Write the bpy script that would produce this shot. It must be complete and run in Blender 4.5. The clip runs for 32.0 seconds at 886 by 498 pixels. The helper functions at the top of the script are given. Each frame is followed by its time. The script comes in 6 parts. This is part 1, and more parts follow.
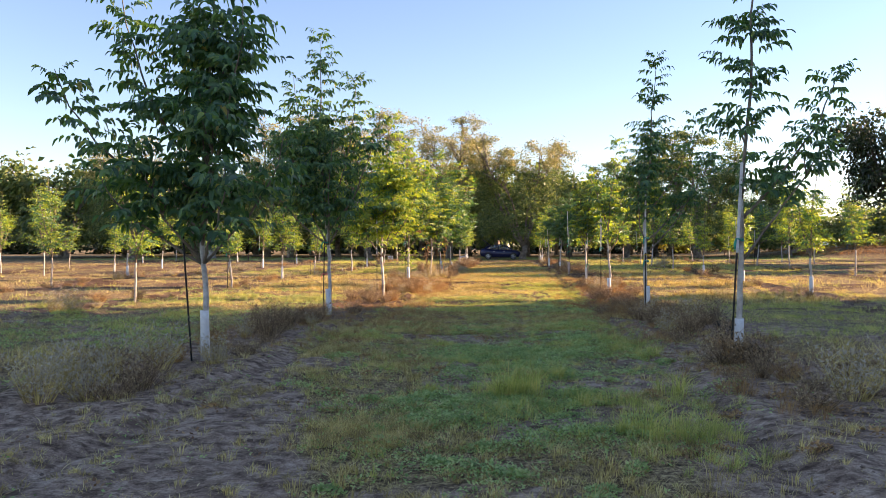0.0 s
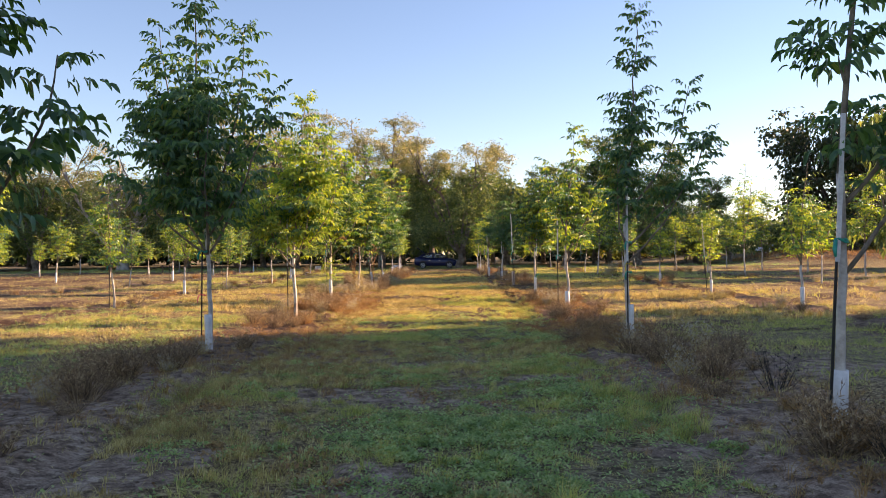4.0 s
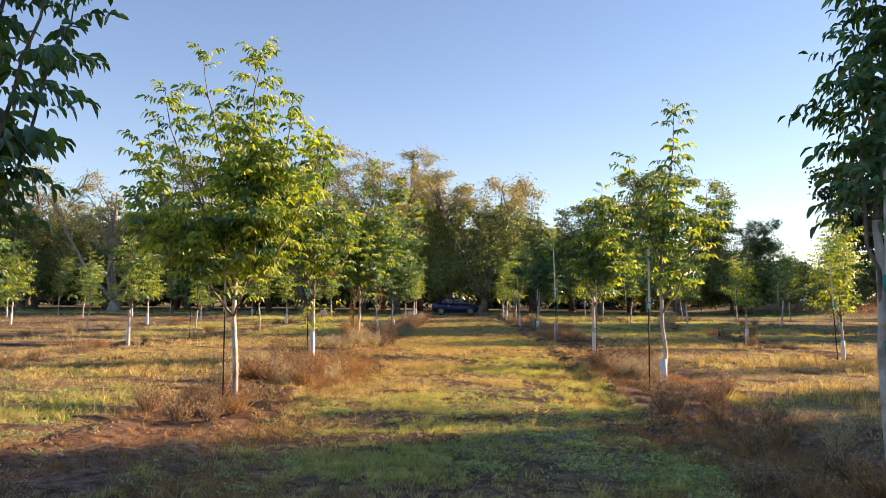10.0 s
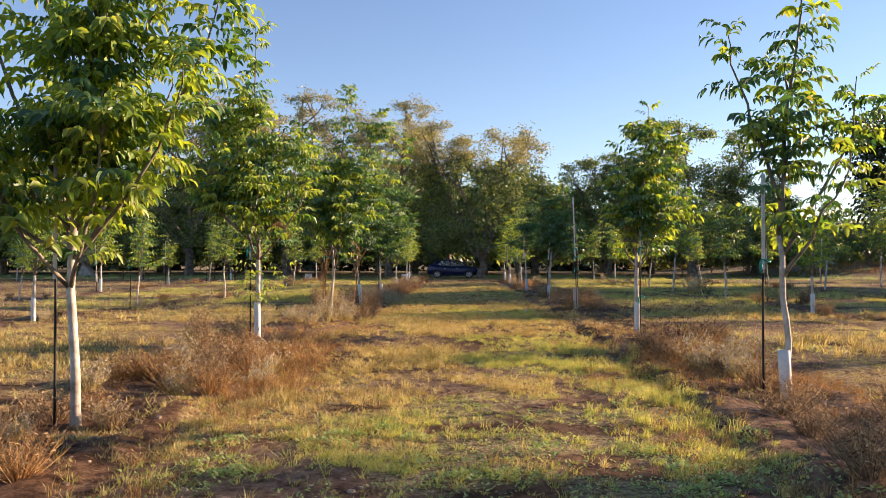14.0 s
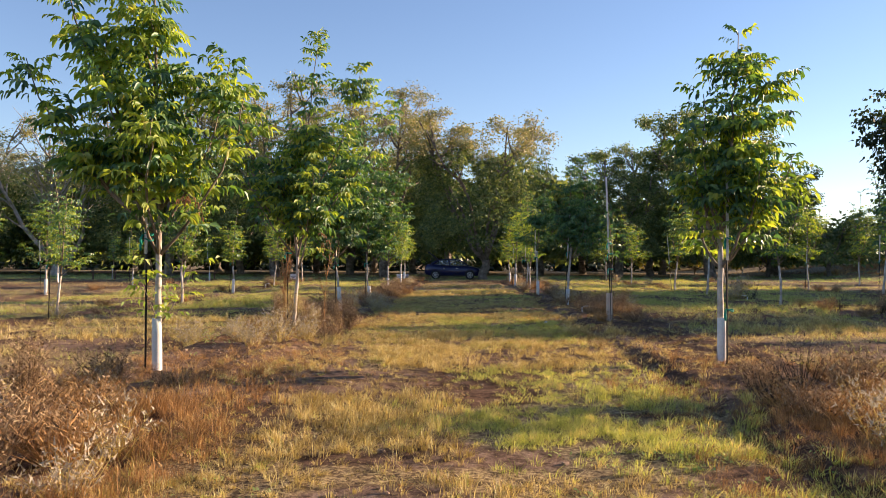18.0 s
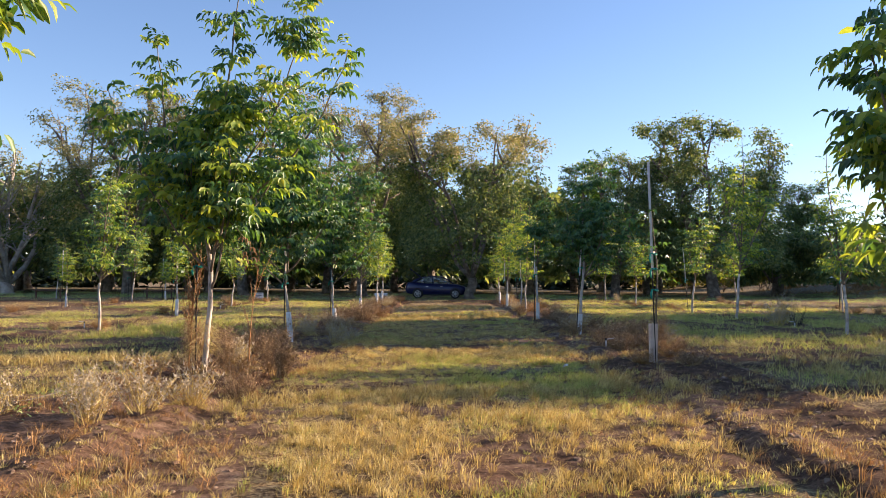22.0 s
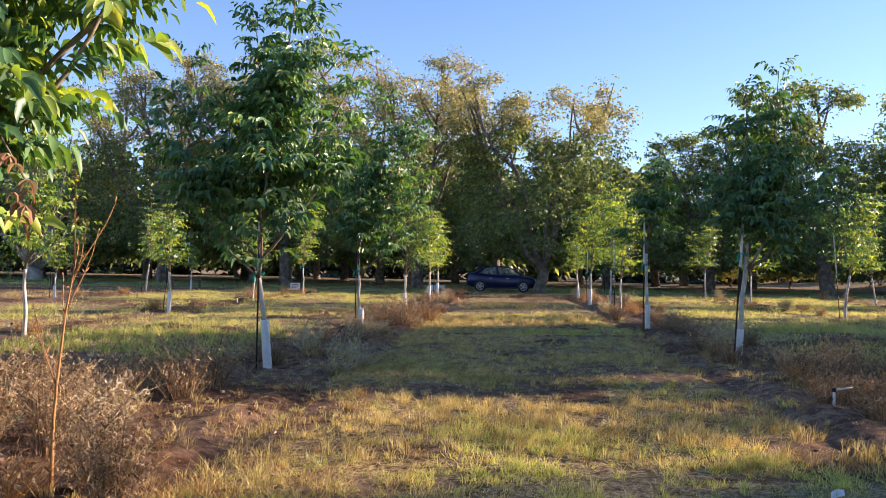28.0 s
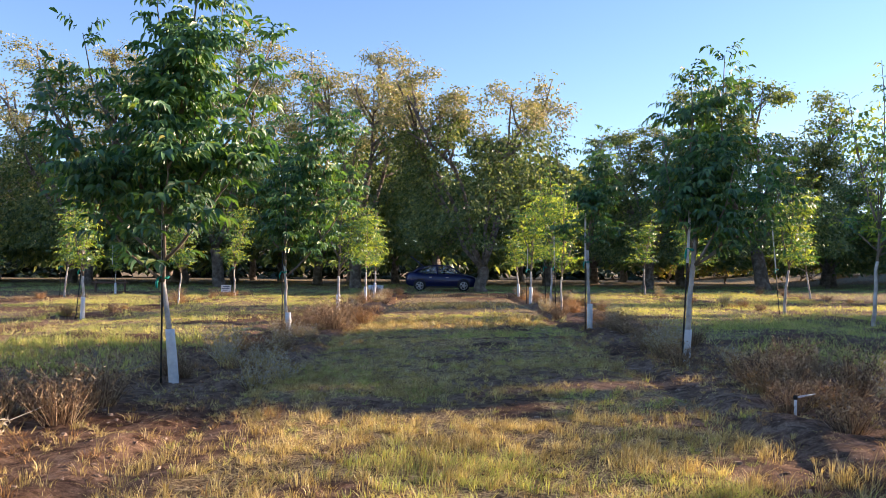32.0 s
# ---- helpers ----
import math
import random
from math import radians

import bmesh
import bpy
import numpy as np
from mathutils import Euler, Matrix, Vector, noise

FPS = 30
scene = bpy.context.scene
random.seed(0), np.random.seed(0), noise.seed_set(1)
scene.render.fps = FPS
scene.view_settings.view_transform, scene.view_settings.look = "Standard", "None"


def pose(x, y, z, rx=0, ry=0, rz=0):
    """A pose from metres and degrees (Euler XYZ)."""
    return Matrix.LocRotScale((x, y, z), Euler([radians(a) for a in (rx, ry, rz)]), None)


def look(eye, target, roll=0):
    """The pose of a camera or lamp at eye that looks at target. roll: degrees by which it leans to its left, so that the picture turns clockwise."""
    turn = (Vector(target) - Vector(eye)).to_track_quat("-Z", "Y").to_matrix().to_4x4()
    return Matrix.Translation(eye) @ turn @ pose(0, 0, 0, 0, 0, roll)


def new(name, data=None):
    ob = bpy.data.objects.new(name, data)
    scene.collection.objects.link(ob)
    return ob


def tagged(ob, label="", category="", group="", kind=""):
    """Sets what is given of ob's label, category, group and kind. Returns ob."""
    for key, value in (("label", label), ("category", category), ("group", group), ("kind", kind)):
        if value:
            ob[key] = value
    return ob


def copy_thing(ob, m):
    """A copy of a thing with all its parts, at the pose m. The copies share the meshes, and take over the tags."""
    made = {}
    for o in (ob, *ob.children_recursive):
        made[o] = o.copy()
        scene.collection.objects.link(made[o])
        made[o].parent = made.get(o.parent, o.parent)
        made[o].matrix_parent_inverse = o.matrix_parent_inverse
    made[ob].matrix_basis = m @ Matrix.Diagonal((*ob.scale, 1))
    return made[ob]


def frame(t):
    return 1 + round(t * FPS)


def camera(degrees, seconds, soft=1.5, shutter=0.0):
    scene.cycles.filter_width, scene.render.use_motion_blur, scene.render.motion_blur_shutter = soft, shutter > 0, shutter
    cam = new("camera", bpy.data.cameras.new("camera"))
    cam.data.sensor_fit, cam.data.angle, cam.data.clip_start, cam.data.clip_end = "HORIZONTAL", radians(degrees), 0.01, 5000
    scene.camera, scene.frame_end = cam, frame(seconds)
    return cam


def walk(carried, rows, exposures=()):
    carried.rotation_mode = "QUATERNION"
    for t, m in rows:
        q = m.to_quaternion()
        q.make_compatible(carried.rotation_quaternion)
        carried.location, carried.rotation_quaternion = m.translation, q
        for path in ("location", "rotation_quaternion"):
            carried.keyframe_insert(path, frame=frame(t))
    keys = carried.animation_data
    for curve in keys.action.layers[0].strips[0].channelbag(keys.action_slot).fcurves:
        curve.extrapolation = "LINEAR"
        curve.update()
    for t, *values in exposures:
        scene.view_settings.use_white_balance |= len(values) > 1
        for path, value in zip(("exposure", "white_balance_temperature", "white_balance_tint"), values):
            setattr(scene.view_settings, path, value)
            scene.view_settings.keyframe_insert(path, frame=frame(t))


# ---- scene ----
cam = camera(58.2, 32.0, 0.3)
METRES, EYE, TILT, LEAN, TURN = 38.462, 1.5, 0.0, 0.0, 5.2
ROWS = [
    (0.0, 0.0, 0.0, 0.0, -0.0, -0.23, 0.1),
    (0.5, 0.0006, 0.0156, 0.0007, -3.34, 1.11, 0.93),
    (1.0, 0.003, 0.0287, 0.0007, -3.7, 1.23, 1.02),
    (1.5, 0.0027, 0.0417, 0.0001, -3.78, 1.38, 1.04),
    (2.0, 0.0029, 0.0551, 0.0007, -4.69, 1.47, 1.04),
    (2.5, 0.0045, 0.0717, 0.0002, -4.94, 1.46, 0.97),
    (4.5, 0.0066, 0.1368, -0.0002, -4.34, 0.15, 0.19),
    (5.0, 0.0083, 0.1537, -0.0006, -3.46, 1.22, -0.37),
    (5.5, 0.008, 0.1712, 0.0005, -3.33, 3.25, -0.76),
    (6.0, 0.0092, 0.1886, 0.0002, -3.27, 3.04, -0.76),
    (6.5, 0.0087, 0.2056, -0.0002, -4.19, 2.3, -1.06),
    (7.0, 0.01, 0.2233, -0.0006, -4.06, 2.63, -0.4),
    (7.5, 0.0112, 0.2408, -0.0004, -3.61, 3.13, 0.36),
    (8.0, 0.0131, 0.2586, -0.0005, -3.84, 3.01, 0.36),
    (8.5, 0.0151, 0.2767, -0.0003, -3.63, 2.98, 0.18),
    (9.0, 0.016, 0.2937, -0.0008, -3.8, 2.96, 0.06),
    (9.5, 0.0183, 0.3111, -0.0007, -3.51, 3.05, 0.26),
    (10.0, 0.0187, 0.3283, -0.0011, -3.36, 3.62, -0.42),
    (10.5, 0.0198, 0.3468, -0.0021, -3.46, 3.21, -0.5),
    (11.0, 0.0207, 0.3651, -0.0023, -3.33, 2.39, -0.43),
    (11.5, 0.0218, 0.3835, -0.0026, -3.48, 0.98, -0.53),
    (12.0, 0.0235, 0.4021, -0.0029, -3.14, -0.29, -0.45),
    (12.5, 0.0246, 0.421, -0.0029, -3.34, -0.34, -0.35),
    (13.0, 0.0269, 0.4396, -0.0029, -3.2, -0.43, 0.65),
    (13.5, 0.0276, 0.4573, -0.0028, -3.31, 0.35, -0.17),
    (14.0, 0.0304, 0.4749, -0.0026, -3.54, 0.94, -0.07),
    (14.5, 0.0294, 0.492, -0.0026, -3.31, 3.11, -0.55),
    (16.5, 0.0349, 0.5599, -0.0008, -3.41, 3.87, -0.52),
    (17.0, 0.0367, 0.577, -0.0014, -3.5, 3.64, -0.36),
    (17.5, 0.0397, 0.5934, -0.0022, -3.52, 3.06, 0.14),
    (18.0, 0.0408, 0.6106, -0.0038, -3.56, 0.94, -0.2),
    (18.5, 0.043, 0.6279, -0.0038, -3.61, 0.78, -0.32),
    (19.0, 0.0438, 0.646, -0.0035, -3.92, 0.98, -0.52),
    (19.5, 0.0456, 0.6639, -0.0035, -4.06, 1.33, -0.62),
    (20.0, 0.0468, 0.682, -0.003, -3.95, 3.49, -0.92),
    (20.5, 0.0469, 0.6991, -0.0026, -3.67, 2.01, -0.81),
    (21.0, 0.0487, 0.7157, -0.0031, -3.83, 2.11, -0.43),
    (21.5, 0.049, 0.7326, -0.0034, -3.77, 2.3, -0.55),
    (22.0, 0.0525, 0.7494, -0.0038, -4.68, 2.22, -0.32),
    (22.5, 0.0546, 0.7664, -0.0039, -4.58, 1.38, -0.27),
    (23.0, 0.0563, 0.7833, -0.0039, -4.96, -1.11, -0.02),
    (23.5, 0.058, 0.7991, -0.0032, -4.37, -1.08, 0.05),
    (24.0, 0.0572, 0.8153, -0.0028, -3.65, -0.44, -0.08),
    (24.5, 0.0587, 0.8323, -0.0031, -3.13, 0.06, 0.18),
    (25.0, 0.0583, 0.8504, -0.0037, -2.62, -0.04, -0.36),
    (25.5, 0.0601, 0.8664, -0.0037, -2.25, -0.18, -0.14),
    (26.0, 0.0609, 0.8825, -0.0035, -1.49, -0.07, -0.08),
    (26.5, 0.0612, 0.8984, -0.0026, -1.3, 0.82, 0.17),
    (28.5, 0.0668, 0.9615, -0.0038, 0.18, 1.46, -1.24),
    (29.0, 0.0695, 0.9743, -0.0036, -0.1, 1.34, -1.32),
    (29.5, 0.0698, 0.981, -0.002, -1.21, 1.72, -1.41),
    (30.0, 0.0696, 0.9834, -0.0017, -2.76, 2.77, -1.07),
    (30.5, 0.0696, 0.984, -0.002, -3.08, 2.08, -0.78),
    (31.0, 0.07, 0.9825, -0.0023, -3.94, 1.84, -0.46),
    (31.5, 0.071, 0.9787, -0.0024, -4.1, 1.49, -0.4),
    (32.0, 0.0707, 0.9729, -0.0031, -4.23, 1.43, -0.3),
]
EXPOSURES = [(0.0, 1.86, 6950, 27), (1.0, 1.7, 7150, 27), (2.0, 1.68, 7150, 27), (6.0, 1.58, 7050, 28), (11.0, 1.46, 6900, 26), (14.0, 1.36, 6600, 24), (17.0, 1.3, 6500, 23), (18.0, 1.3, 6500, 23), (19.0, 1.38, 6450, 23), (22.0, 1.41, 6200, 23), (26.0, 1.6, 6150, 24), (29.0, 1.62, 5900, 24), (32.0, 1.68, 5900, 24)]   # seconds, stops, kelvin, tint
walk(cam, [(t, pose(0, 0, EYE, TILT, LEAN, TURN) @ pose(METRES * x, METRES * y, METRES * z, 90 + pitch, roll, yaw)) for t, x, y, z, yaw, pitch, roll in ROWS], EXPOSURES)

# ---- world, sun and exposure ----
SUN_AZ, SUN_EL = 72.0, 15.0          # degrees clockwise from +y, and above the horizon
world = bpy.data.worlds.new("sky")
scene.world = world
world.use_nodes = True
wn = world.node_tree.nodes
sky = wn.new("ShaderNodeTexSky")
sky.sky_type, sky.sun_disc = "NISHITA", False
sky.sun_elevation, sky.sun_rotation = radians(SUN_EL), radians(SUN_AZ)
sky.altitude, sky.air_density, sky.dust_density, sky.ozone_density = 50, 1.0, 0.1, 2.6
world.node_tree.links.new(sky.outputs[0], wn["Background"].inputs[0])
wn["Background"].inputs[1].default_value = 0.084
sun_data = bpy.data.lights.new("sun", "SUN")
sun_data.energy, sun_data.angle, sun_data.color = 5.0, radians(0.6), (1.0, 0.76, 0.475)
sun = new("sun", sun_data)
SUN_DIR = Vector((math.sin(radians(SUN_AZ)) * math.cos(radians(SUN_EL)), math.cos(radians(SUN_AZ)) * math.cos(radians(SUN_EL)), math.sin(radians(SUN_EL))))
sun.matrix_world = look(tuple(SUN_DIR * 60), (0, 0, 0))

# ---- materials ----


def material(name, rough=0.8, metal=0.0, spec=0.3):
    m = bpy.data.materials.new(name)
    m.use_nodes = True
    b = m.node_tree.nodes["Principled BSDF"]
    b.inputs["Roughness"].default_value, b.inputs["Metallic"].default_value = rough, metal
    b.inputs["Specular IOR Level"].default_value = spec
    return m, m.node_tree, b


def node(tree, kind, **given):
    n = tree.nodes.new(kind)
    for key, value in given.items():
        if key in n.inputs:
            n.inputs[key].default_value = value
    return n


def ramp(tree, source, stops):
    r = tree.nodes.new("ShaderNodeValToRGB")
    e = r.color_ramp.elements
    while len(e) < len(stops):
        e.new(0.5)
    for spot, (place, colour) in zip(e, stops):
        spot.position, spot.color = place, (*colour, 1)
    tree.links.new(source, r.inputs[0])
    return r.outputs[0]


def noise_tex(tree, size, detail=4.0, rough=0.6):
    at = tree.nodes.new("ShaderNodeTexCoord")
    n = node(tree, "ShaderNodeTexNoise", Scale=size, Detail=detail, Roughness=rough)
    tree.links.new(at.outputs["Object"], n.inputs["Vector"])
    return n.outputs["Fac"]


def mixed(tree, fac, a, b, kind="MIX"):
    n = tree.nodes.new("ShaderNodeMix")
    n.data_type, n.blend_type = "RGBA", kind
    for value, sock in ((fac, n.inputs[0]), (a, n.inputs[6]), (b, n.inputs[7])):
        if isinstance(value, (float, int)):
            sock.default_value = value
        elif isinstance(value, tuple):
            sock.default_value = (*value, 1)
        else:
            tree.links.new(value, sock)
    return n.outputs[2]


def bump(tree, b, height, strength, distance):
    n = node(tree, "ShaderNodeBump", Strength=strength, Distance=distance)
    tree.links.new(height, n.inputs["Height"])
    tree.links.new(n.outputs[0], b.inputs["Normal"])


def grainy(name, stops, size=8.0, rough=0.8, strength=0.3, distance=0.01, metal=0.0, spec=0.3):
    m, tree, b = material(name, rough, metal, spec)
    big, small = noise_tex(tree, size, 5.0), noise_tex(tree, size * 7, 3.0)
    c = ramp(tree, big, stops)
    c = mixed(tree, 0.35, c, ramp(tree, small, [(0.3, (0.45, 0.45, 0.45)), (0.7, (1.0, 1.0, 1.0))]), "MULTIPLY")
    tree.links.new(c, b.inputs["Base Color"])
    bump(tree, b, small, strength, distance)
    return m


def leafy(name, stops, glow, share=0.4, rough=0.5, size=0.6, spec=0.35, tuft=0.0):
    """Leaves: a colour for every leaf, larger drifts over the crown, and light that shines through. tuft: how far neighbours share one colour."""
    m, tree, b = material(name, rough, 0.0, spec)
    island = tree.nodes.new("ShaderNodeNewGeometry").outputs["Random Per Island"]
    if tuft:
        spread = node(tree, "ShaderNodeMapRange")
        tree.links.new(noise_tex(tree, 4.5, 3.0, 0.6), spread.inputs[0])
        spread.inputs[1].default_value, spread.inputs[2].default_value = 0.3, 0.7
        blend = tree.nodes.new("ShaderNodeMix")
        blend.inputs[0].default_value = tuft
        tree.links.new(island, blend.inputs[2])
        tree.links.new(spread.outputs[0], blend.inputs[3])
        island = blend.outputs[0]
    c = ramp(tree, island, stops)
    c = mixed(tree, 0.5, c, ramp(tree, noise_tex(tree, size, 2.0), [(0.3, (0.62, 0.66, 0.6)), (0.7, (1.0, 1.0, 1.0))]), "MULTIPLY")
    tree.links.new(c, b.inputs["Base Color"])
    t = tree.nodes.new("ShaderNodeBsdfTranslucent")
    tree.links.new(mixed(tree, 1.0, c, glow, "MULTIPLY"), t.inputs[0])
    s = tree.nodes.new("ShaderNodeMixShader")
    s.inputs[0].default_value = share
    tree.links.new(b.outputs[0], s.inputs[1])
    tree.links.new(t.outputs[0], s.inputs[2])
    tree.links.new(s.outputs[0], tree.nodes["Material Output"].inputs[0])
    return m


LEAF = leafy("walnut_leaf", [(0.0, (0.035, 0.095, 0.052)), (0.5, (0.075, 0.17, 0.082)), (0.92, (0.135, 0.25, 0.09)), (0.99, (0.24, 0.31, 0.09)), (1.0, (0.32, 0.26, 0.08))], (2.4, 2.3, 0.5), 0.27, 0.42, spec=0.5)
# walnut leaf with sunshine put into its colour; sucker shoots use it too
LEAF_LIGHT = leafy("sunlit_young_leaf", [(0.0, (0.14, 0.23, 0.055)), (0.5, (0.255, 0.35, 0.075)), (0.9, (0.38, 0.45, 0.095)), (1.0, (0.47, 0.44, 0.12))], (2.0, 1.9, 0.5), 0.43, 0.42)
LEAF_DARK = leafy("mature_walnut_leaf", [(0.0, (0.065, 0.11, 0.05)), (0.6, (0.14, 0.195, 0.08)), (1.0, (0.27, 0.3, 0.12))], (1.9, 1.8, 0.8), 0.4, 0.4, size=0.25)
LEAF_BROWN = leafy("thinning_walnut_leaf", [(0.0, (0.17, 0.2, 0.085)), (0.5, (0.28, 0.29, 0.13)), (0.85, (0.38, 0.34, 0.18)), (1.0, (0.48, 0.39, 0.26))], (1.8, 1.6, 0.8), 0.32, 0.4, size=0.25)
LEAF_OAK = leafy("oak_leaf", [(0.0, (0.02, 0.035, 0.014)), (0.6, (0.04, 0.06, 0.02)), (1.0, (0.08, 0.085, 0.03))], (1.5, 1.6, 0.8), 0.2, size=0.25)
LEAF_YELLOW = leafy("yellowing_shrub_leaf", [(0.0, (0.12, 0.15, 0.03)), (0.6, (0.22, 0.22, 0.05)), (1.0, (0.34, 0.27, 0.08))], (1.6, 1.5, 0.7), 0.3)
GREEN_GRASS = leafy("green_grass", [(0.0, (0.12, 0.13, 0.05)), (0.3, (0.29, 0.33, 0.11)), (0.55, (0.48, 0.5, 0.18)), (0.7, (0.6, 0.55, 0.24)), (0.85, (0.68, 0.56, 0.26)), (1.0, (0.8, 0.66, 0.35))], (1.7, 1.6, 0.7), 0.4, 0.6, tuft=0.6)
DRY_GRASS = leafy("dry_grass", [(0.0, (0.09, 0.065, 0.03)), (0.34, (0.36, 0.275, 0.115)), (0.62, (0.64, 0.53, 0.235)), (0.84, (0.84, 0.75, 0.43)), (0.89, (0.28, 0.34, 0.1)), (1.0, (0.42, 0.48, 0.16))], (1.5, 1.3, 0.7), 0.32, 0.6, tuft=0.6)
RUST_GRASS = leafy("rust_grass", [(0.0, (0.12, 0.066, 0.0336)), (0.4, (0.36, 0.204, 0.084)), (0.75, (0.576, 0.348, 0.132)), (1.0, (0.792, 0.54, 0.24))], (1.2, 1.0, 0.8), 0.2, 0.7, tuft=0.5)
CLOVER = leafy("creeping_weed_leaf", [(0.0, (0.12, 0.19, 0.07)), (0.45, (0.31, 0.42, 0.16)), (0.8, (0.54, 0.6, 0.28)), (0.92, (0.64, 0.58, 0.3)), (1.0, (0.55, 0.38, 0.22))], (1.5, 1.6, 0.8), 0.36, 0.55, tuft=0.6)
DRY_STEM = leafy("dry_weed_stem", [(0.0, (0.08, 0.05, 0.03)), (0.5, (0.29, 0.19, 0.115)), (1.0, (0.58, 0.43, 0.26))], (1.1, 1.0, 0.9), 0.16, 0.8)
DRY_HEAD = leafy("dry_seed_head", [(0.0, (0.11, 0.07, 0.04)), (0.5, (0.36, 0.245, 0.14)), (1.0, (0.64, 0.49, 0.3))], (1.1, 1.0, 0.9), 0.25, 0.85)
PALE_HEAD = leafy("pale_seed_head", [(0.0, (0.36, 0.3, 0.23)), (0.5, (0.52, 0.45, 0.36)), (1.0, (0.66, 0.6, 0.5))], (1.0, 1.0, 0.9), 0.25, 0.85)
BLACK_STEM = leafy("blackened_weed_stem", [(0.0, (0.02, 0.016, 0.014)), (1.0, (0.06, 0.045, 0.035))], (1.0, 1.0, 1.0), 0.05, 0.85)
ORANGE_TWIG = leafy("orange_dead_twig", [(0.0, (0.25, 0.12, 0.05)), (0.6, (0.42, 0.22, 0.09)), (1.0, (0.55, 0.35, 0.17))], (1.1, 1.0, 0.9), 0.15, 0.8)
DEAD_LEAF = leafy("withered_leaf", [(0.0, (0.2, 0.1, 0.05)), (1.0, (0.42, 0.27, 0.14))], (1.2, 1.0, 0.8), 0.3, 0.7)

WHITEWASH = grainy("whitewashed_bark", [(0.3, (0.24, 0.19, 0.15)), (0.45, (0.44, 0.39, 0.34)), (0.58, (0.62, 0.58, 0.53)), (0.8, (0.73, 0.71, 0.67))], 4.0, 0.8, 0.5, 0.01)
YOUNG_BARK = grainy("young_walnut_bark", [(0.3, (0.12, 0.095, 0.07)), (0.55, (0.23, 0.19, 0.145)), (0.75, (0.36, 0.31, 0.25))], 7.0, 0.8, 0.5, 0.01)
OLD_BARK = grainy("old_walnut_bark", [(0.3, (0.1, 0.08, 0.065)), (0.5, (0.24, 0.2, 0.165)), (0.72, (0.42, 0.38, 0.33))], 3.0, 0.9, 1.0, 0.14)
# pale old bark, its colour lightened further for the sun on the stems
SUNLIT_PALE_BARK = grainy("sunlit_pale_bark", [(0.3, (0.2, 0.17, 0.14)), (0.5, (0.42, 0.38, 0.33)), (0.72, (0.62, 0.58, 0.52))], 2.0, 0.9, 0.9, 0.05)
DARK_BARK = grainy("dark_oak_bark", [(0.3, (0.04, 0.033, 0.028)), (0.7, (0.13, 0.11, 0.09))], 2.0, 0.9, 0.9, 0.05)
GUARD = grainy("white_plastic_guard", [(0.3, (0.66, 0.66, 0.65)), (0.6, (0.78, 0.78, 0.77)), (0.9, (0.84, 0.84, 0.83))], 3.0, 0.45, 0.1, 0.003)
PINK_GUARD = grainy("faded_paper_guard", [(0.3, (0.6, 0.45, 0.37)), (0.6, (0.7, 0.58, 0.5)), (0.9, (0.78, 0.7, 0.64))], 3.0, 0.7, 0.1, 0.003)
ROD = grainy("black_steel_rod", [(0.3, (0.012, 0.012, 0.012)), (0.7, (0.04, 0.037, 0.034))], 9.0, 0.55, 0.2, 0.003, 0.3)
LATH = grainy("white_lath", [(0.25, (0.45, 0.43, 0.4)), (0.5, (0.68, 0.67, 0.65)), (0.8, (0.8, 0.8, 0.79))], 5.0, 0.55, 0.15, 0.004)
TAPE = grainy("green_tie_tape", [(0.3, (0.0, 0.2, 0.15)), (0.7, (0.01, 0.36, 0.27))], 12.0, 0.45, 0.2, 0.003)
YELLOW_TAPE = grainy("yellow_tie_tape", [(0.3, (0.6, 0.4, 0.03)), (0.7, (0.75, 0.55, 0.05))], 12.0, 0.45, 0.2, 0.003)
PINK_TAPE = grainy("pink_tie_tape", [(0.3, (0.7, 0.05, 0.14)), (0.7, (0.85, 0.1, 0.22))], 12.0, 0.45, 0.2, 0.003)
WHITE_PLASTIC = grainy("white_plastic", [(0.3, (0.62, 0.63, 0.64)), (0.7, (0.8, 0.8, 0.8))], 4.0, 0.4, 0.1, 0.003)
GREY_HOSE = grainy("grey_hose", [(0.3, (0.13, 0.12, 0.11)), (0.7, (0.26, 0.24, 0.22))], 9.0, 0.6, 0.2, 0.003)
SIGN_INK = grainy("sign_ink", [(0.3, (0.08, 0.1, 0.16)), (0.7, (0.14, 0.17, 0.24))], 20.0, 0.6, 0.05, 0.001)
SOIL = grainy("dark_soil_clod", [(0.36, (0.11, 0.072, 0.05)), (0.52, (0.28, 0.195, 0.14)), (0.66, (0.5, 0.37, 0.27))], 9.0, 0.95, 0.6, 0.02)
STUMP = grainy("rusty_post", [(0.3, (0.1, 0.06, 0.04)), (0.7, (0.2, 0.12, 0.08))], 9.0, 0.85, 0.4, 0.01)

# ---- arithmetic for the place ----


def lattice(x, y, size, seed):
    """Smooth noise from 0 to 1 over the plan, in drifts of about that many metres."""
    def corner(i, j):
        h = np.sin(i * 127.1 + j * 311.7 + seed * 74.7) * 43758.5453
        return h - np.floor(h)
    x, y = np.asarray(x, float) / size, np.asarray(y, float) / size
    i, j = np.floor(x), np.floor(y)
    u, v = x - i, y - j
    u, v = u * u * (3 - 2 * u), v * v * (3 - 2 * v)
    low = corner(i, j) * (1 - u) + corner(i + 1, j) * u
    high = corner(i, j + 1) * (1 - u) + corner(i + 1, j + 1) * u
    return low * (1 - v) + high * v


def step(a, b, v):
    t = np.clip((v - a) / (b - a), 0, 1)
    return t * t * (3 - 2 * t)


ROW_X = (-32.9, -25.7, -18.5, -11.4, -4.32, 3.05, 9.7, 16.6, 23.6)
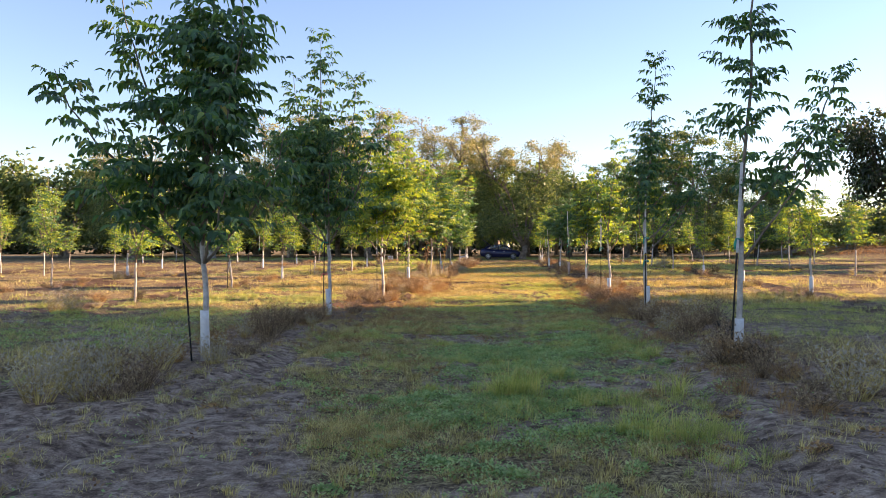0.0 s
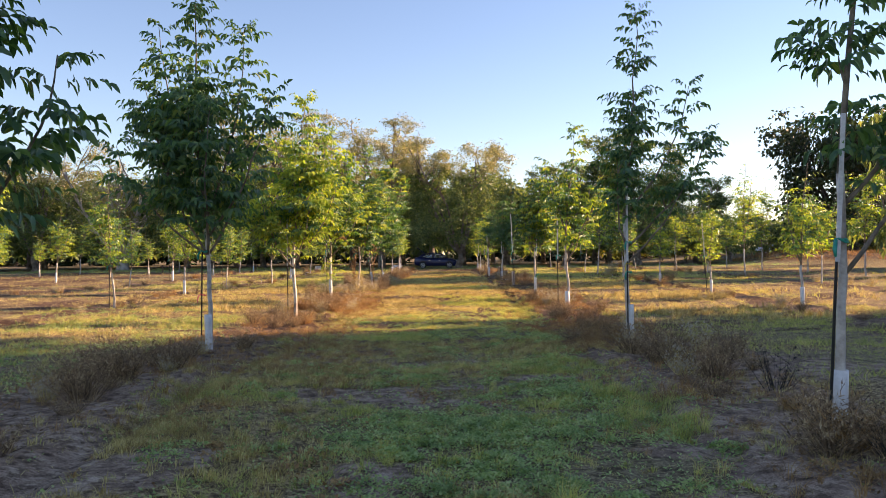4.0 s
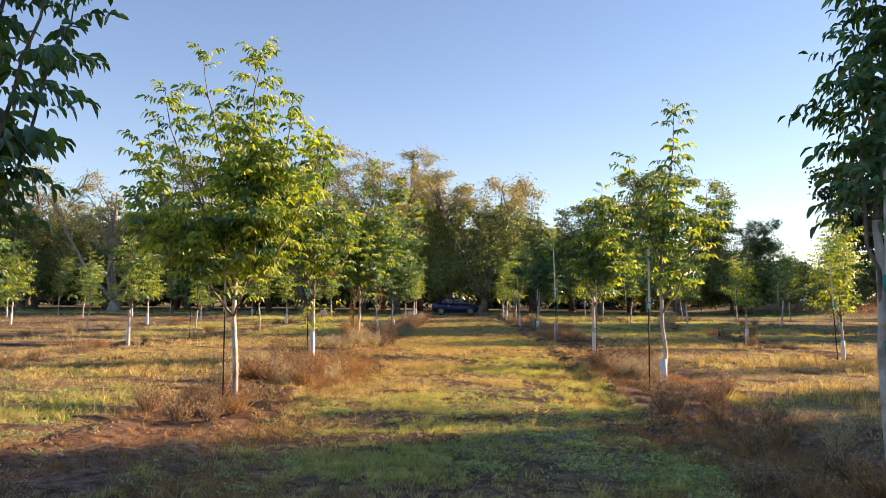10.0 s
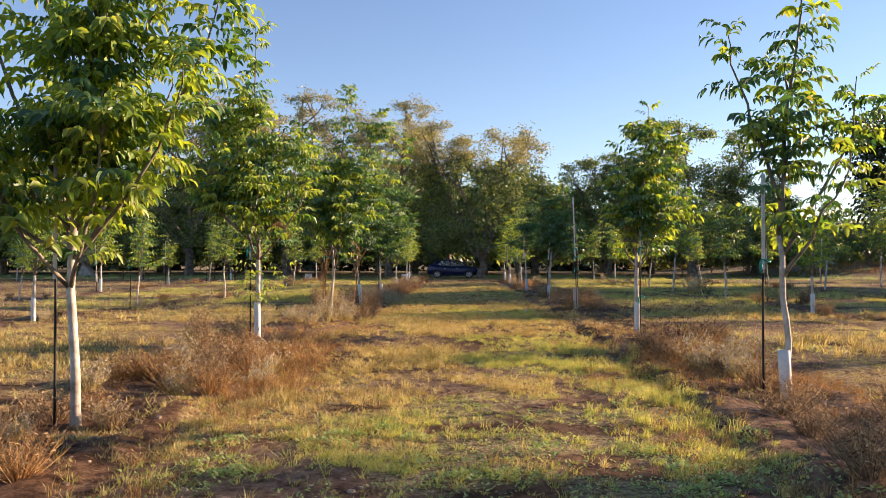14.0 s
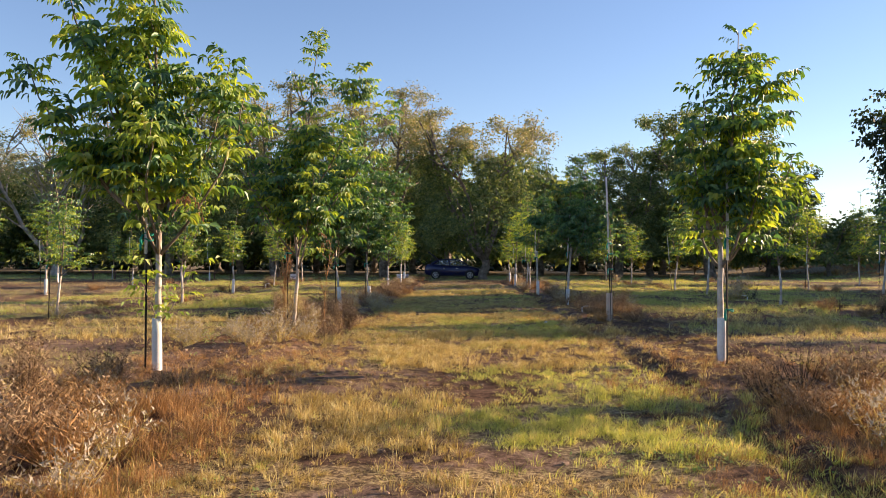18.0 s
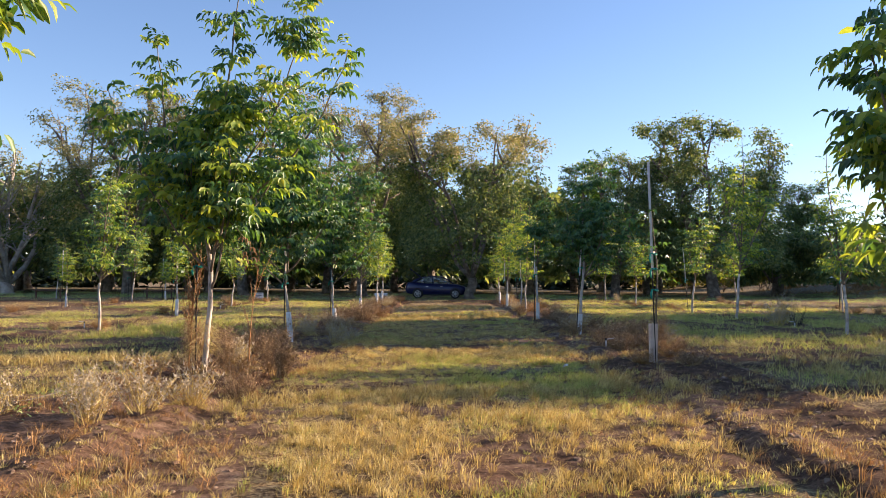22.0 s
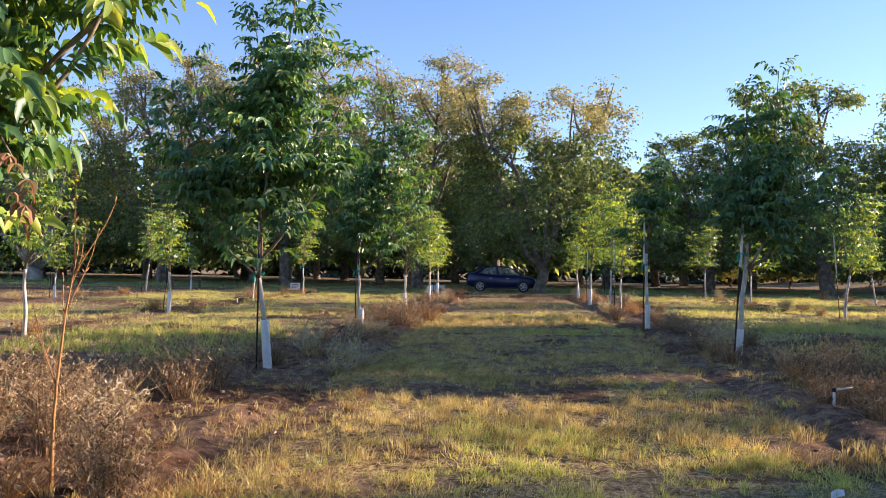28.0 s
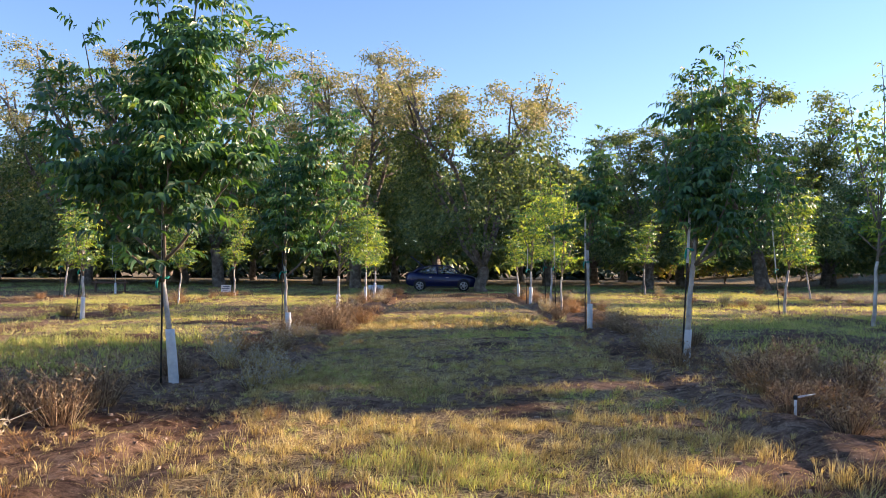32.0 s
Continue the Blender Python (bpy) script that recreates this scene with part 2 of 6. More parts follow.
FIELD_END = 82.0


def berm(x, y):
    """An earth bank with a terrace behind it."""
    x, y = np.asarray(x, float), np.asarray(y, float)
    d = y - 92 - 0.12 * (x - 50)
    shape = np.where(d < 0, np.exp(-(d / 5.0) ** 2), 1 - step(70, 100, d))
    return 1.2 * shape * step(28, 42, x) * (1 - step(84, 100, x)) * (0.65 + 0.4 * lattice(x, y, 6.0, 21) + 0.3 * lattice(x, y, 1.6, 22) * np.exp(-(d / 8) ** 2))


def row_gap(x):
    """Distance to the nearest planted row."""
    return np.min([np.abs(np.asarray(x, float) - r) for r in ROW_X], axis=0)


# bare spots: x, y, half width, half length
BARE = (
    (-0.7, 32.5, 1.1, 1.0), (-1.0, 28.2, 0.7, 0.6), (-1.3, 22.2, 0.9, 0.5), (1.8, 22.8, 0.9, 0.8), (-3.4, 24.3, 0.6, 1.0), (-3.8, 34.9, 1.6, 0.8),
    (-3.1, 36.0, 0.9, 1.5), (-3.0, 39.1, 1.0, 0.8), (2.5, 37.0, 1.2, 2.2), (1.5, 35.6, 0.7, 1.0), (2.9, 38.8, 0.9, 1.6), (-3.5, 18.2, 0.9, 1.3),
    (2.9, 18.2, 1.0, 1.6), (2.9, 22.4, 0.9, 1.4), (-0.8, 19.2, 0.8, 0.35), (2.4, 7.5, 0.8, 0.7), (3.4, 11.6, 0.9, 1.7), (2.6, 44.0, 0.9, 1.6), (-3.6, 44.5, 1.0, 1.8),
)


def soil_share(x, y):
    wobble = 0.55 * (lattice(x, y, 1.3, 3) - 0.5) + 0.35 * (lattice(x, y, 0.45, 4) - 0.5)
    outer = step(5.5, 7.0, np.abs(np.asarray(x, float) + 0.6))
    strip = 1 - step(0.85 - 0.45 * outer, 1.3 - 0.5 * outer, row_gap(x) + wobble)
    bare = np.maximum(step(0.62, 0.82, lattice(x, y, 2.2, 5)) * (0.55 + 0.25 * step(31, 35, np.asarray(y, float))), step(0.62, 0.8, lattice(x * 0.7, y, 0.55, 6)) * 0.8)
    inside = 1 - step(FIELD_END - 2, FIELD_END + 2, np.asarray(y, float))
    yy = np.asarray(y, float)
    near = (1 - step(0.75, 1.15, (np.abs(np.asarray(x, float) + 1.7 + 0.165 * yy) + wobble * 0.5) / (0.3 + 0.11 * np.clip(13 - yy, 0, 7)))) * (1 - step(11.5, 14, yy))
    right = (1 - step(0.8, 1.8, np.abs(np.asarray(x, float) - 2.6))) * (1 - step(6, 12, np.asarray(y, float)))
    spots = np.max([1 - step(0.7, 1.25, np.hypot((np.asarray(x, float) - cx) / rx, (yy - cy) / ry) + wobble) for cx, cy, rx, ry in BARE], axis=0)
    berm_s = step(0.3, 1.0, berm(x, y)) * np.exp(-((np.asarray(y, float) - 91 - 0.12 * (np.asarray(x, float) - 50)) / 6) ** 2)
    return np.clip(np.maximum.reduce([strip * inside, bare * inside, near, right, spots * 0.92, berm_s]), 0, 1)


def dry_share(x, y):
    """0 is green, 1 is straw."""
    x, y = np.asarray(x, float), np.asarray(y, float)
    v = 0.55 * lattice(x * 0.6, y, 2.6, 11) + 0.3 * lattice(x, y, 0.9, 12) + 0.25 * lattice(x, y, 9.0, 13)
    v = v + 0.06 * (1 - step(14, 20, y)) + (0.16 + 0.12 * step(6, 9, y) * (1 - step(17, 20, y))) * step(-0.5, -2.5, x) * step(-4.6, -2.8, x) - 0.14 * np.exp(-((x - 1.3) / 0.8) ** 2) * step(8, 20, y)
    v = v + (0.12 + 0.05 * step(30, 35, y)) * step(20, 26, y) * (1 - step(52, 60, y)) - 0.2 * np.exp(-(((x + 8) / 3) ** 2 + ((y - 52) / 3.5) ** 2)) - 0.6 * step(FIELD_END, FIELD_END + 3, y) - 0.2 * step(10, 18, x) + 0.3 * step(0.2, 0.6, berm(x, y)) - 0.03 * step(34, 41, y) - 0.1 * step(4.6, 5.6, np.abs(x + 0.6)) * (1 - step(12, 14, np.abs(x + 0.6))) * step(10, 16, y) * (1 - step(32, 38, y))
    return np.clip(step(0.42, 0.66, v), 0, 1)


def dark_soil_share(x, y):
    """Share of darker soil: patchy, growing from 12 to 24 m along the alley."""
    y = np.asarray(y, float)
    return np.clip(step(12, 24, y) * (0.45 + 0.8 * lattice(x, y, 1.9, 51)), 0, 1)


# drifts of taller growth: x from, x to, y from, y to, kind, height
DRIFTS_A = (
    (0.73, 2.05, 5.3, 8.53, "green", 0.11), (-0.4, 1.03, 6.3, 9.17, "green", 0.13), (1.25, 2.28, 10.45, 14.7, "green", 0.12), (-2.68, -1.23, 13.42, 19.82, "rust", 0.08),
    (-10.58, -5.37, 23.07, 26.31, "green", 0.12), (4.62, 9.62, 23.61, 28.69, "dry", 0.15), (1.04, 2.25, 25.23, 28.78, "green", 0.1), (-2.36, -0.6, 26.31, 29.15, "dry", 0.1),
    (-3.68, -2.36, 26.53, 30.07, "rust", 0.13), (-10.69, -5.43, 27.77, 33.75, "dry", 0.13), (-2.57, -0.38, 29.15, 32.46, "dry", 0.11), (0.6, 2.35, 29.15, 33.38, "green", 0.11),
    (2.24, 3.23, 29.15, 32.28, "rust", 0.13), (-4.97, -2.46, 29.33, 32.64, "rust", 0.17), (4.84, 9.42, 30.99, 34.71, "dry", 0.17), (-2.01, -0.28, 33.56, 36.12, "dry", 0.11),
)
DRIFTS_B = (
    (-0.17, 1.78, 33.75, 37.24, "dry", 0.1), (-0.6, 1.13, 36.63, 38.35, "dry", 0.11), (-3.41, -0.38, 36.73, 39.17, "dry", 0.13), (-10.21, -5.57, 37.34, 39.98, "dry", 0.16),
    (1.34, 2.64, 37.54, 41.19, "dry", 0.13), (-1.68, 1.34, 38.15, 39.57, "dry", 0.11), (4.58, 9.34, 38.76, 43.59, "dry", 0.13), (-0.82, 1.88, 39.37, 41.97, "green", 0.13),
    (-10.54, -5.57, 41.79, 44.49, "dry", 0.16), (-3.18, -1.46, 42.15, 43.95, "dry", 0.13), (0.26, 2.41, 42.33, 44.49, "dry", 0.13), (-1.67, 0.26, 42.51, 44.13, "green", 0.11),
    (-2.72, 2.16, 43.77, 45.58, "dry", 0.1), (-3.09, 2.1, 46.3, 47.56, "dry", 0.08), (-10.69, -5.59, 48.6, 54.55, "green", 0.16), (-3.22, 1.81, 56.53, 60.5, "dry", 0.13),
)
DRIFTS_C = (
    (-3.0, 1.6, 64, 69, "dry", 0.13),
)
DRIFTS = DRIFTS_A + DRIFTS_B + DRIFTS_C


def rise(x, y):
    """Height of the ground."""
    x, y = np.asarray(x, float), np.asarray(y, float)
    calm = 1 - step(120, 170, np.hypot(x, y - 45))
    s = 1 - step(0.6, 1.4, row_gap(x))
    g = row_gap(x) + 0.2 * (lattice(x, y, 1.7, 34) - 0.5)
    inside = 1 - step(FIELD_END - 3, FIELD_END, y)
    s = s * (1 + 0.8 * inside)
    furrow = -0.055 * np.exp(-((g - 1.12) / 0.16) ** 2) + 0.045 * np.exp(-((g - 0.75) / 0.25) ** 2)
    z = furrow * inside + (0.012 + 0.02 * step(11, 16, y)) * s * (lattice(x, y, 0.33, 35) - 0.5) + 0.02 * (lattice(x, y, 0.3, 36) - 0.5)
    z = z + 0.07 * (lattice(x, y, 3.1, 31) - 0.5) + 0.05 * (lattice(x, y, 0.8, 32) - 0.5) + (0.022 + 0.028 * step(11, 16, y)) * s * (lattice(x, y, 0.6, 33) - 0.45)
    dip = np.interp(y, (0, 10, 18, 23, 29, 34, 41, 48, 56, 66), (0, -0.05, -0.11, -0.19, -0.19, -0.07, -0.1, -0.08, -0.06, 0)) * (1 - step(30, 60, np.abs(x)))
    dip = dip + np.clip(0.022 * (x + 0.6), -0.09, 0.08) * step(36, 46, y) * (1 - step(56, 70, y))
    return z * calm + dip + berm(x, y)


def ground_z(x, y):
    return float(rise(np.array([x]), np.array([y]))[0])


# ---- mesh helpers ----
def mesh_of(name, v, faces, mat, smooth=False):
    """A mesh from an array of points and a list of index arrays, each of one face size."""
    me = bpy.data.meshes.new(name)
    v = np.asarray(v, np.float32)
    me.vertices.add(len(v))
    me.vertices.foreach_set("co", v.ravel())
    faces = [np.asarray(f, np.int32) for f in faces if len(f)]
    sizes = np.concatenate([np.full(len(f), f.shape[1], np.int32) for f in faces])
    me.loops.add(int(sizes.sum()))
    me.loops.foreach_set("vertex_index", np.concatenate([f.ravel() for f in faces]))
    me.polygons.add(len(sizes))
    me.polygons.foreach_set("loop_start", np.concatenate([[0], np.cumsum(sizes)[:-1]]).astype(np.int32))
    me.polygons.foreach_set("use_smooth", np.full(len(sizes), smooth))
    me.materials.append(mat)
    me.update(calc_edges=True)
    return me


def part(name, me, parent=None, label="", m=None):
    ob = new(name, me)
    if parent is not None:
        ob.parent = parent
    if m is not None:
        ob.matrix_basis = m
    return tagged(ob, label)


def thing(name, label, category, at=(0, 0, 0), group="", turn=0.0):
    ob = new(name)
    ob.empty_display_size = 0.2
    ob.matrix_basis = pose(*at, 0, 0, turn)
    return tagged(ob, label, category, group)


def unit(v):
    v = np.asarray(v, float)
    return v / np.maximum(np.linalg.norm(v, axis=-1, keepdims=True), 1e-9)


def joined(pieces):
    """Joins (points, faces) pieces, faces all of one size."""
    vs, fs, n = [], [], 0
    for v, f in pieces:
        vs.append(v)
        fs.append(np.asarray(f) + n)
        n += len(v)
    return np.concatenate(vs), np.concatenate(fs)


def tube(points, radii, sides=7, cap=True):
    """A tapered tube along points: quads, with collapsed ends."""
    p = np.asarray(points, float)
    r = np.asarray(radii, float)
    d = unit(np.gradient(p, axis=0))
    ref = np.where(np.abs(d[:, 2:3]) > 0.9, np.array([[1.0, 0, 0]]), np.array([[0, 0, 1.0]]))
    a = unit(np.cross(d, ref))
    for i in range(1, len(a)):
        w = a[i - 1] - d[i] * np.dot(a[i - 1], d[i])
        if np.linalg.norm(w) > 1e-6:
            a[i] = w / np.linalg.norm(w)
    b = np.cross(d, a)
    th = np.linspace(0, 2 * np.pi, sides, endpoint=False)
    ring = p[:, None] + r[:, None, None] * (np.cos(th)[None, :, None] * a[:, None] + np.sin(th)[None, :, None] * b[:, None])
    v = ring.reshape(-1, 3)
    i, j = np.meshgrid(np.arange(len(p) - 1), np.arange(sides), indexing="ij")
    k = (j + 1) % sides
    f = np.stack([i * sides + j, i * sides + k, (i + 1) * sides + k, (i + 1) * sides + j], -1).reshape(-1, 4)
    if cap:
        n = len(v)
        v = np.concatenate([v, p[:1], p[-1:]])
        e = np.arange(sides)
        last = (len(p) - 1) * sides
        lid = np.stack([np.full(sides, n), (e + 1) % sides, e, np.full(sides, n)], -1)
        top = np.stack([np.full(sides, n + 1), last + e, last + (e + 1) % sides, np.full(sides, n + 1)], -1)
        lids = np.concatenate([lid[:, :3], top[:, :3]])
        return v, f, lids
    return v, f, np.zeros((0, 3), int)


def tubes_mesh(name, list_of, mat, sides=7):
    vs, qs, ts, n = [], [], [], 0
    for pts, rad in list_of:
        v, q, t = tube(pts, rad, sides)
        vs.append(v), qs.append(q + n), ts.append(t + n)
        n += len(v)
    return mesh_of(name, np.concatenate(vs), [np.concatenate(qs), np.concatenate(ts)], mat, True)


def kites(base, along, across, lift):
    """Small folded leaves or blades: base points, length vectors, half-width vectors, and how far the middle is lifted."""
    n = len(base)
    mid = base + along * 0.45 + lift
    v = np.stack([base, mid - across, base + along, mid + across], 1).reshape(-1, 3)
    i = np.arange(n)[:, None] * 4
    f = np.concatenate([i + np.array([[0, 3, 1]]), i + np.array([[1, 3, 2]])])
    return v, f


def leaflets(base, along_by, across, lift):
    """Oval leaves folded along the midrib, with the tip bent down."""
    n = len(base)
    size = np.linalg.norm(along_by, axis=1, keepdims=True)
    normal = unit(np.cross(along_by, across)) * size
    normal = np.where(normal[:, 2:3] < 0, -normal, normal)
    down = np.array([[0, 0, -1.0]]) * size
    mid, tip = base + along_by * 0.5 + lift, base + along_by + down * 0.05
    rows = [base, mid, tip]
    for s in (-1, 1):
        for u, w, k in ((0.18, 0.72, 0.5), (0.5, 1.0, 1.0), (0.82, 0.66, 0.55)):
            rows.append(base + along_by * u + across * s * w + lift * k + normal * 0.1 * w + down * 0.08 * u * u)
    v = np.stack(rows, 1).reshape(-1, 3)
    i = np.arange(n)[:, None] * 9
    f = np.concatenate([i + np.array([q]) for q in ((0, 1, 4, 3), (1, 2, 5, 4), (0, 6, 7, 1), (1, 7, 8, 2))])
    return v, f


def compound_leaves(r, base, way, size, pairs=3, droop=0.45, wide=0.185, long=0.235, hang=0.5, shape=None, arch=0.25):
    """Feathered leaves: an arching rachis with hanging leaflets on both sides, and one at its tip."""
    n = len(base)
    way = unit(way)
    up = np.array([[0, 0, 1.0]])
    side = unit(np.cross(way, up) + 1e-4)
    size = np.asarray(size)[:, None]
    out = []
    for k in range(pairs + 1):
        u = 0.25 + 0.75 * k / pairs
        at = base + way * size * u + up * size * (arch * u - droop * u * u)
        for s in ((-1, 1) if k < pairs else (0,)):
            d = unit(side * s * 0.7 + way * (0.25 + 0.25 * u if s else 0.7) - up * (hang + 0.4 * r.random((n, 1))) + 0.22 * r.standard_normal((n, 3)))
            ln = size * (long + 0.14 * r.random((n, 1)) - 0.02) * (0.8 + 0.3 * math.sin(u * 2.6))
            flat = unit(np.cross(d, way + 0.5 * r.standard_normal((n, 3))))
            out.append((shape or kites)(at, d * ln, flat * ln * wide, up * ln * 0.14 + side * s * ln * 0.1))
    return joined(out)

# ---- the ground ----
def spaced(dense_from, dense_to, gap, end):
    def tail(start):
        out, d, x = [], gap, start
        while x < end:
            d *= 1.045 if x < start + 14 else 1.22
            x += d
            out.append(x)
        return out
    return np.concatenate([-np.array(tail(-dense_from))[::-1], np.arange(dense_from, dense_to + gap / 2, gap), tail(dense_to)])


def build_ground():
    gx, gy = spaced(-5.4, 4.4, 0.145, 2500), spaced(4, 53, 0.18, 2500)
    xx, yy = np.meshgrid(gx, gy)
    x, y = xx.ravel(), yy.ravel()
    v = np.stack([x, y, rise(x, y)], -1)
    w = len(gx)
    i, j = np.meshgrid(np.arange(len(gy) - 1), np.arange(w - 1), indexing="ij")
    a = (i * w + j).ravel()
    f = np.stack([a, a + 1, a + w + 1, a + w], -1)
    m, tree, b = material("field_ground", 0.95, 0.0, 0.1)
    at = lambda n: tree.nodes.new("ShaderNodeAttribute")
    soil_n, dry_n, dark_soil_n = at(0), at(0), at(0)
    soil_n.attribute_name, dry_n.attribute_name, dark_soil_n.attribute_name = "soil", "dry", "dark_soil"
    fine, mid, big = noise_tex(tree, 26.0, 6.0, 0.7), noise_tex(tree, 5.0, 5.0, 0.65), noise_tex(tree, 0.9, 3.0)
    green = ramp(tree, fine, [(0.38, (0.14, 0.1, 0.062)), (0.5, (0.31, 0.24, 0.135)), (0.62, (0.52, 0.43, 0.24))])
    straw = ramp(tree, fine, [(0.4, (0.13, 0.085, 0.05)), (0.5, (0.35, 0.245, 0.125)), (0.6, (0.62, 0.47, 0.24))])
    earth = ramp(tree, mid, [(0.34, (0.25, 0.165, 0.115)), (0.5, (0.5, 0.35, 0.25)), (0.66, (0.7, 0.53, 0.39))])
    earth = mixed(tree, 0.75, earth, ramp(tree, fine, [(0.4, (0.58, 0.56, 0.54)), (0.58, (1.0, 1.0, 1.0))]), "MULTIPLY")
    earth = mixed(tree, dark_soil_n.outputs["Fac"], earth, mixed(tree, 1.0, earth, (0.37, 0.305, 0.26), "MULTIPLY"))
    grass = mixed(tree, dry_n.outputs["Fac"], green, straw)
    add = tree.nodes.new("ShaderNodeMath")
    add.operation = "MULTIPLY_ADD"
    tree.links.new(mid, add.inputs[0])
    add.inputs[1].default_value = 0.8
    tree.links.new(soil_n.outputs["Fac"], add.inputs[2])
    share = ramp(tree, add.outputs[0], [(0.62, (0, 0, 0)), (0.95, (1, 1, 1))])
    c = mixed(tree, share, grass, earth)
    c = mixed(tree, 0.4, c, ramp(tree, big, [(0.3, (0.7, 0.68, 0.66)), (0.7, (1, 1, 1))]), "MULTIPLY")
    c = mixed(tree, 0.75, c, ramp(tree, noise_tex(tree, 8.0, 4.0, 0.65), [(0.38, (0.26, 0.23, 0.2)), (0.49, (0.86, 0.85, 0.84)), (0.57, (1.0, 1.0, 1.0))]), "MULTIPLY")
    c = mixed(tree, 0.55, c, ramp(tree, noise_tex(tree, 85.0, 3.0, 0.6), [(0.42, (0.4, 0.37, 0.34)), (0.54, (1.0, 1.0, 1.0))]), "MULTIPLY")
    tree.links.new(c, b.inputs["Base Color"])
    bump(tree, b, fine, 0.6, 0.025)
    me = mesh_of("ground", v, [f], m, True)
    for name, values in (("soil", soil_share(x, y)), ("dry", dry_share(x, y)), ("dark_soil", dark_soil_share(x, y))):
        me.attributes.new(name, "FLOAT", "POINT").data.foreach_set("value", values.astype(np.float32))
    return tagged(new("ground", me), "orchard floor of grass, straw and bare dark soil strips", "ground", kind="structure")


build_ground()


# ---- young walnut trees ----
def limb_path(r, start, way, length, n=6, lift=0.25, wiggle=0.05):
    p, d = [np.array(start, float)], unit(np.array(way, float))
    for _ in range(n):
        d = unit(d + np.array([0, 0, lift / n * 2]) + wiggle * r.standard_normal(3))
        p.append(p[-1] + d * length / n)
    return np.array(p)


def along(path, u):
    """Points and directions at shares u of a path."""
    t = np.clip(np.asarray(u), 0, 0.999) * (len(path) - 1)
    i = t.astype(int)
    f = (t - i)[:, None]
    return path[i] * (1 - f) + path[i + 1] * f, unit(path[i + 1] - path[i])


def lead_path(r, start, tip, n=9):
    """A leader that first spreads and then turns upwards to its tip."""
    a, c = np.asarray(start, float), np.asarray(tip, float)
    b = a + (c - a) * np.array([0.85, 0.85, 0.5])
    u = np.linspace(0, 1, n + 1)[:, None]
    p = a * (1 - u) ** 2 + b * 2 * u * (1 - u) + c * u * u
    return p + 0.025 * np.cumsum(r.standard_normal((n + 1, 3)), axis=0) * np.minimum(u * 3, 1)


def young_tree(seed, height=5.5, base=2.0, width=2.6, limbs=9, leaves=1.0, leaders=2, lean=(0.0, 0.0), leaf=0.40, light=0.0, low=0.0, kink=0.0,
               label="young walnut tree with a whitewashed trunk and full green crown", guard=True, sucker=False, fork=1.75, at=(0, 0, 0), detail=1.0, spread=1.0, shape=0.6, arms=(), rich=True, dead=None, tip=None, leads=(), grow=1.0):
    r = np.random.default_rng(seed)
    t = thing("walnut_tree", label, "tree", (at[0], at[1], ground_z(at[0], at[1])), "young orchard trees")
    t.scale = (grow, grow, grow)
    # trunk: painted below, bare bark above
    zs = np.linspace(-0.08, fork, 9)
    wob = np.cumsum(r.standard_normal((9, 2)) * 0.012, axis=0)
    k = zs / fork
    trunk = np.stack([lean[0] * zs + wob[:, 0] + kink * np.sin(k * math.pi) , lean[1] * zs + wob[:, 1], zs], -1)
    rad = np.interp(zs, [-0.1, 0.1, fork], [0.052, 0.04, 0.03]) * (0.85 + 0.3 * r.random())
    part("trunk", tubes_mesh("trunk", [(trunk, rad)], WHITEWASH, 9), t)
    top = trunk[-1]
    groups = []
    main = limb_path(r, top, (lean[0] + 0.05 * r.standard_normal(), lean[1], 1), height - fork, 9, 0.2, 0.05)
    if tip:
        main = lead_path(r, trunk[-1], tip)
    groups.append((main, np.linspace(0.028, 0.005, len(main)), 1.0))
    heads = [main]
    for dx, dy, z in leads:
        z0 = float(np.clip(z * 0.42 + 0.3 * r.random(), min(1.3, fork), fork + 0.6))
        stem = np.concatenate([trunk[:-1], main])
        h2 = lead_path(r, stem[int(np.argmin(np.abs(stem[:, 2] - z0)))], (dx * 0.95, dy * 0.95, z + 0.1))
        groups.append((h2, np.linspace(0.022, 0.005, len(h2)), 0.9))
        heads.append(h2)
    for i in range(leaders - 1):
        a = r.random() * 6.28
        s, _ = along(main, np.array([0.03 + 0.12 * i]))
        a = (0.3 + math.pi * i + 0.9 * r.standard_normal()) if i < 2 else a
        sp = (0.26 + 0.14 * r.random()) * spread
        h2 = limb_path(r, s[0], (math.cos(a) * sp, math.sin(a) * sp, 0.75), (height - s[0][2]) * (0.62 + 0.22 * r.random()), 8, 0.55, 0.05)
        groups.append((h2, np.linspace(0.026, 0.005, len(h2)), 0.9))
        heads.append(h2)
    side = []
    for i in range(limbs):
        host = heads[int(r.integers(len(heads)))] if i > limbs // 2 else main
        u0 = (0.02 + 0.9 * i / limbs if i <= limbs // 2 else 0.15 + 0.7 * r.random()) if leads else 0.66 * ((i + r.random()) / limbs) ** 1.2
        s, _ = along(host, np.array([u0]))
        a = i * 2.4 + 1.1 * r.random()
        reach = max(width * 0.5 * (1 - 0.9 * u0) ** shape * (0.55 + 0.6 * r.random()) - 0.3, 0.12)
        rising = (0.6 + 0.5 * r.random()) if u0 < 0.15 else (0.9 + 0.9 * r.random())
        b = limb_path(r, s[0], (math.cos(a), math.sin(a), rising), reach * math.hypot(1, rising) * 1.1, 6, 0.6 if u0 > 0.12 else 0.0, 0.07)
        groups.append((b, np.linspace(0.017, 0.004, len(b)), 0.8))
        side.append(b)
    for z, az, length, rising in arms:
        s = main[int(np.argmin(np.abs(main[:, 2] - z)))]
        b = limb_path(r, s, (math.cos(radians(az)), math.sin(radians(az)), rising), length, 8, 0.45, 0.1)
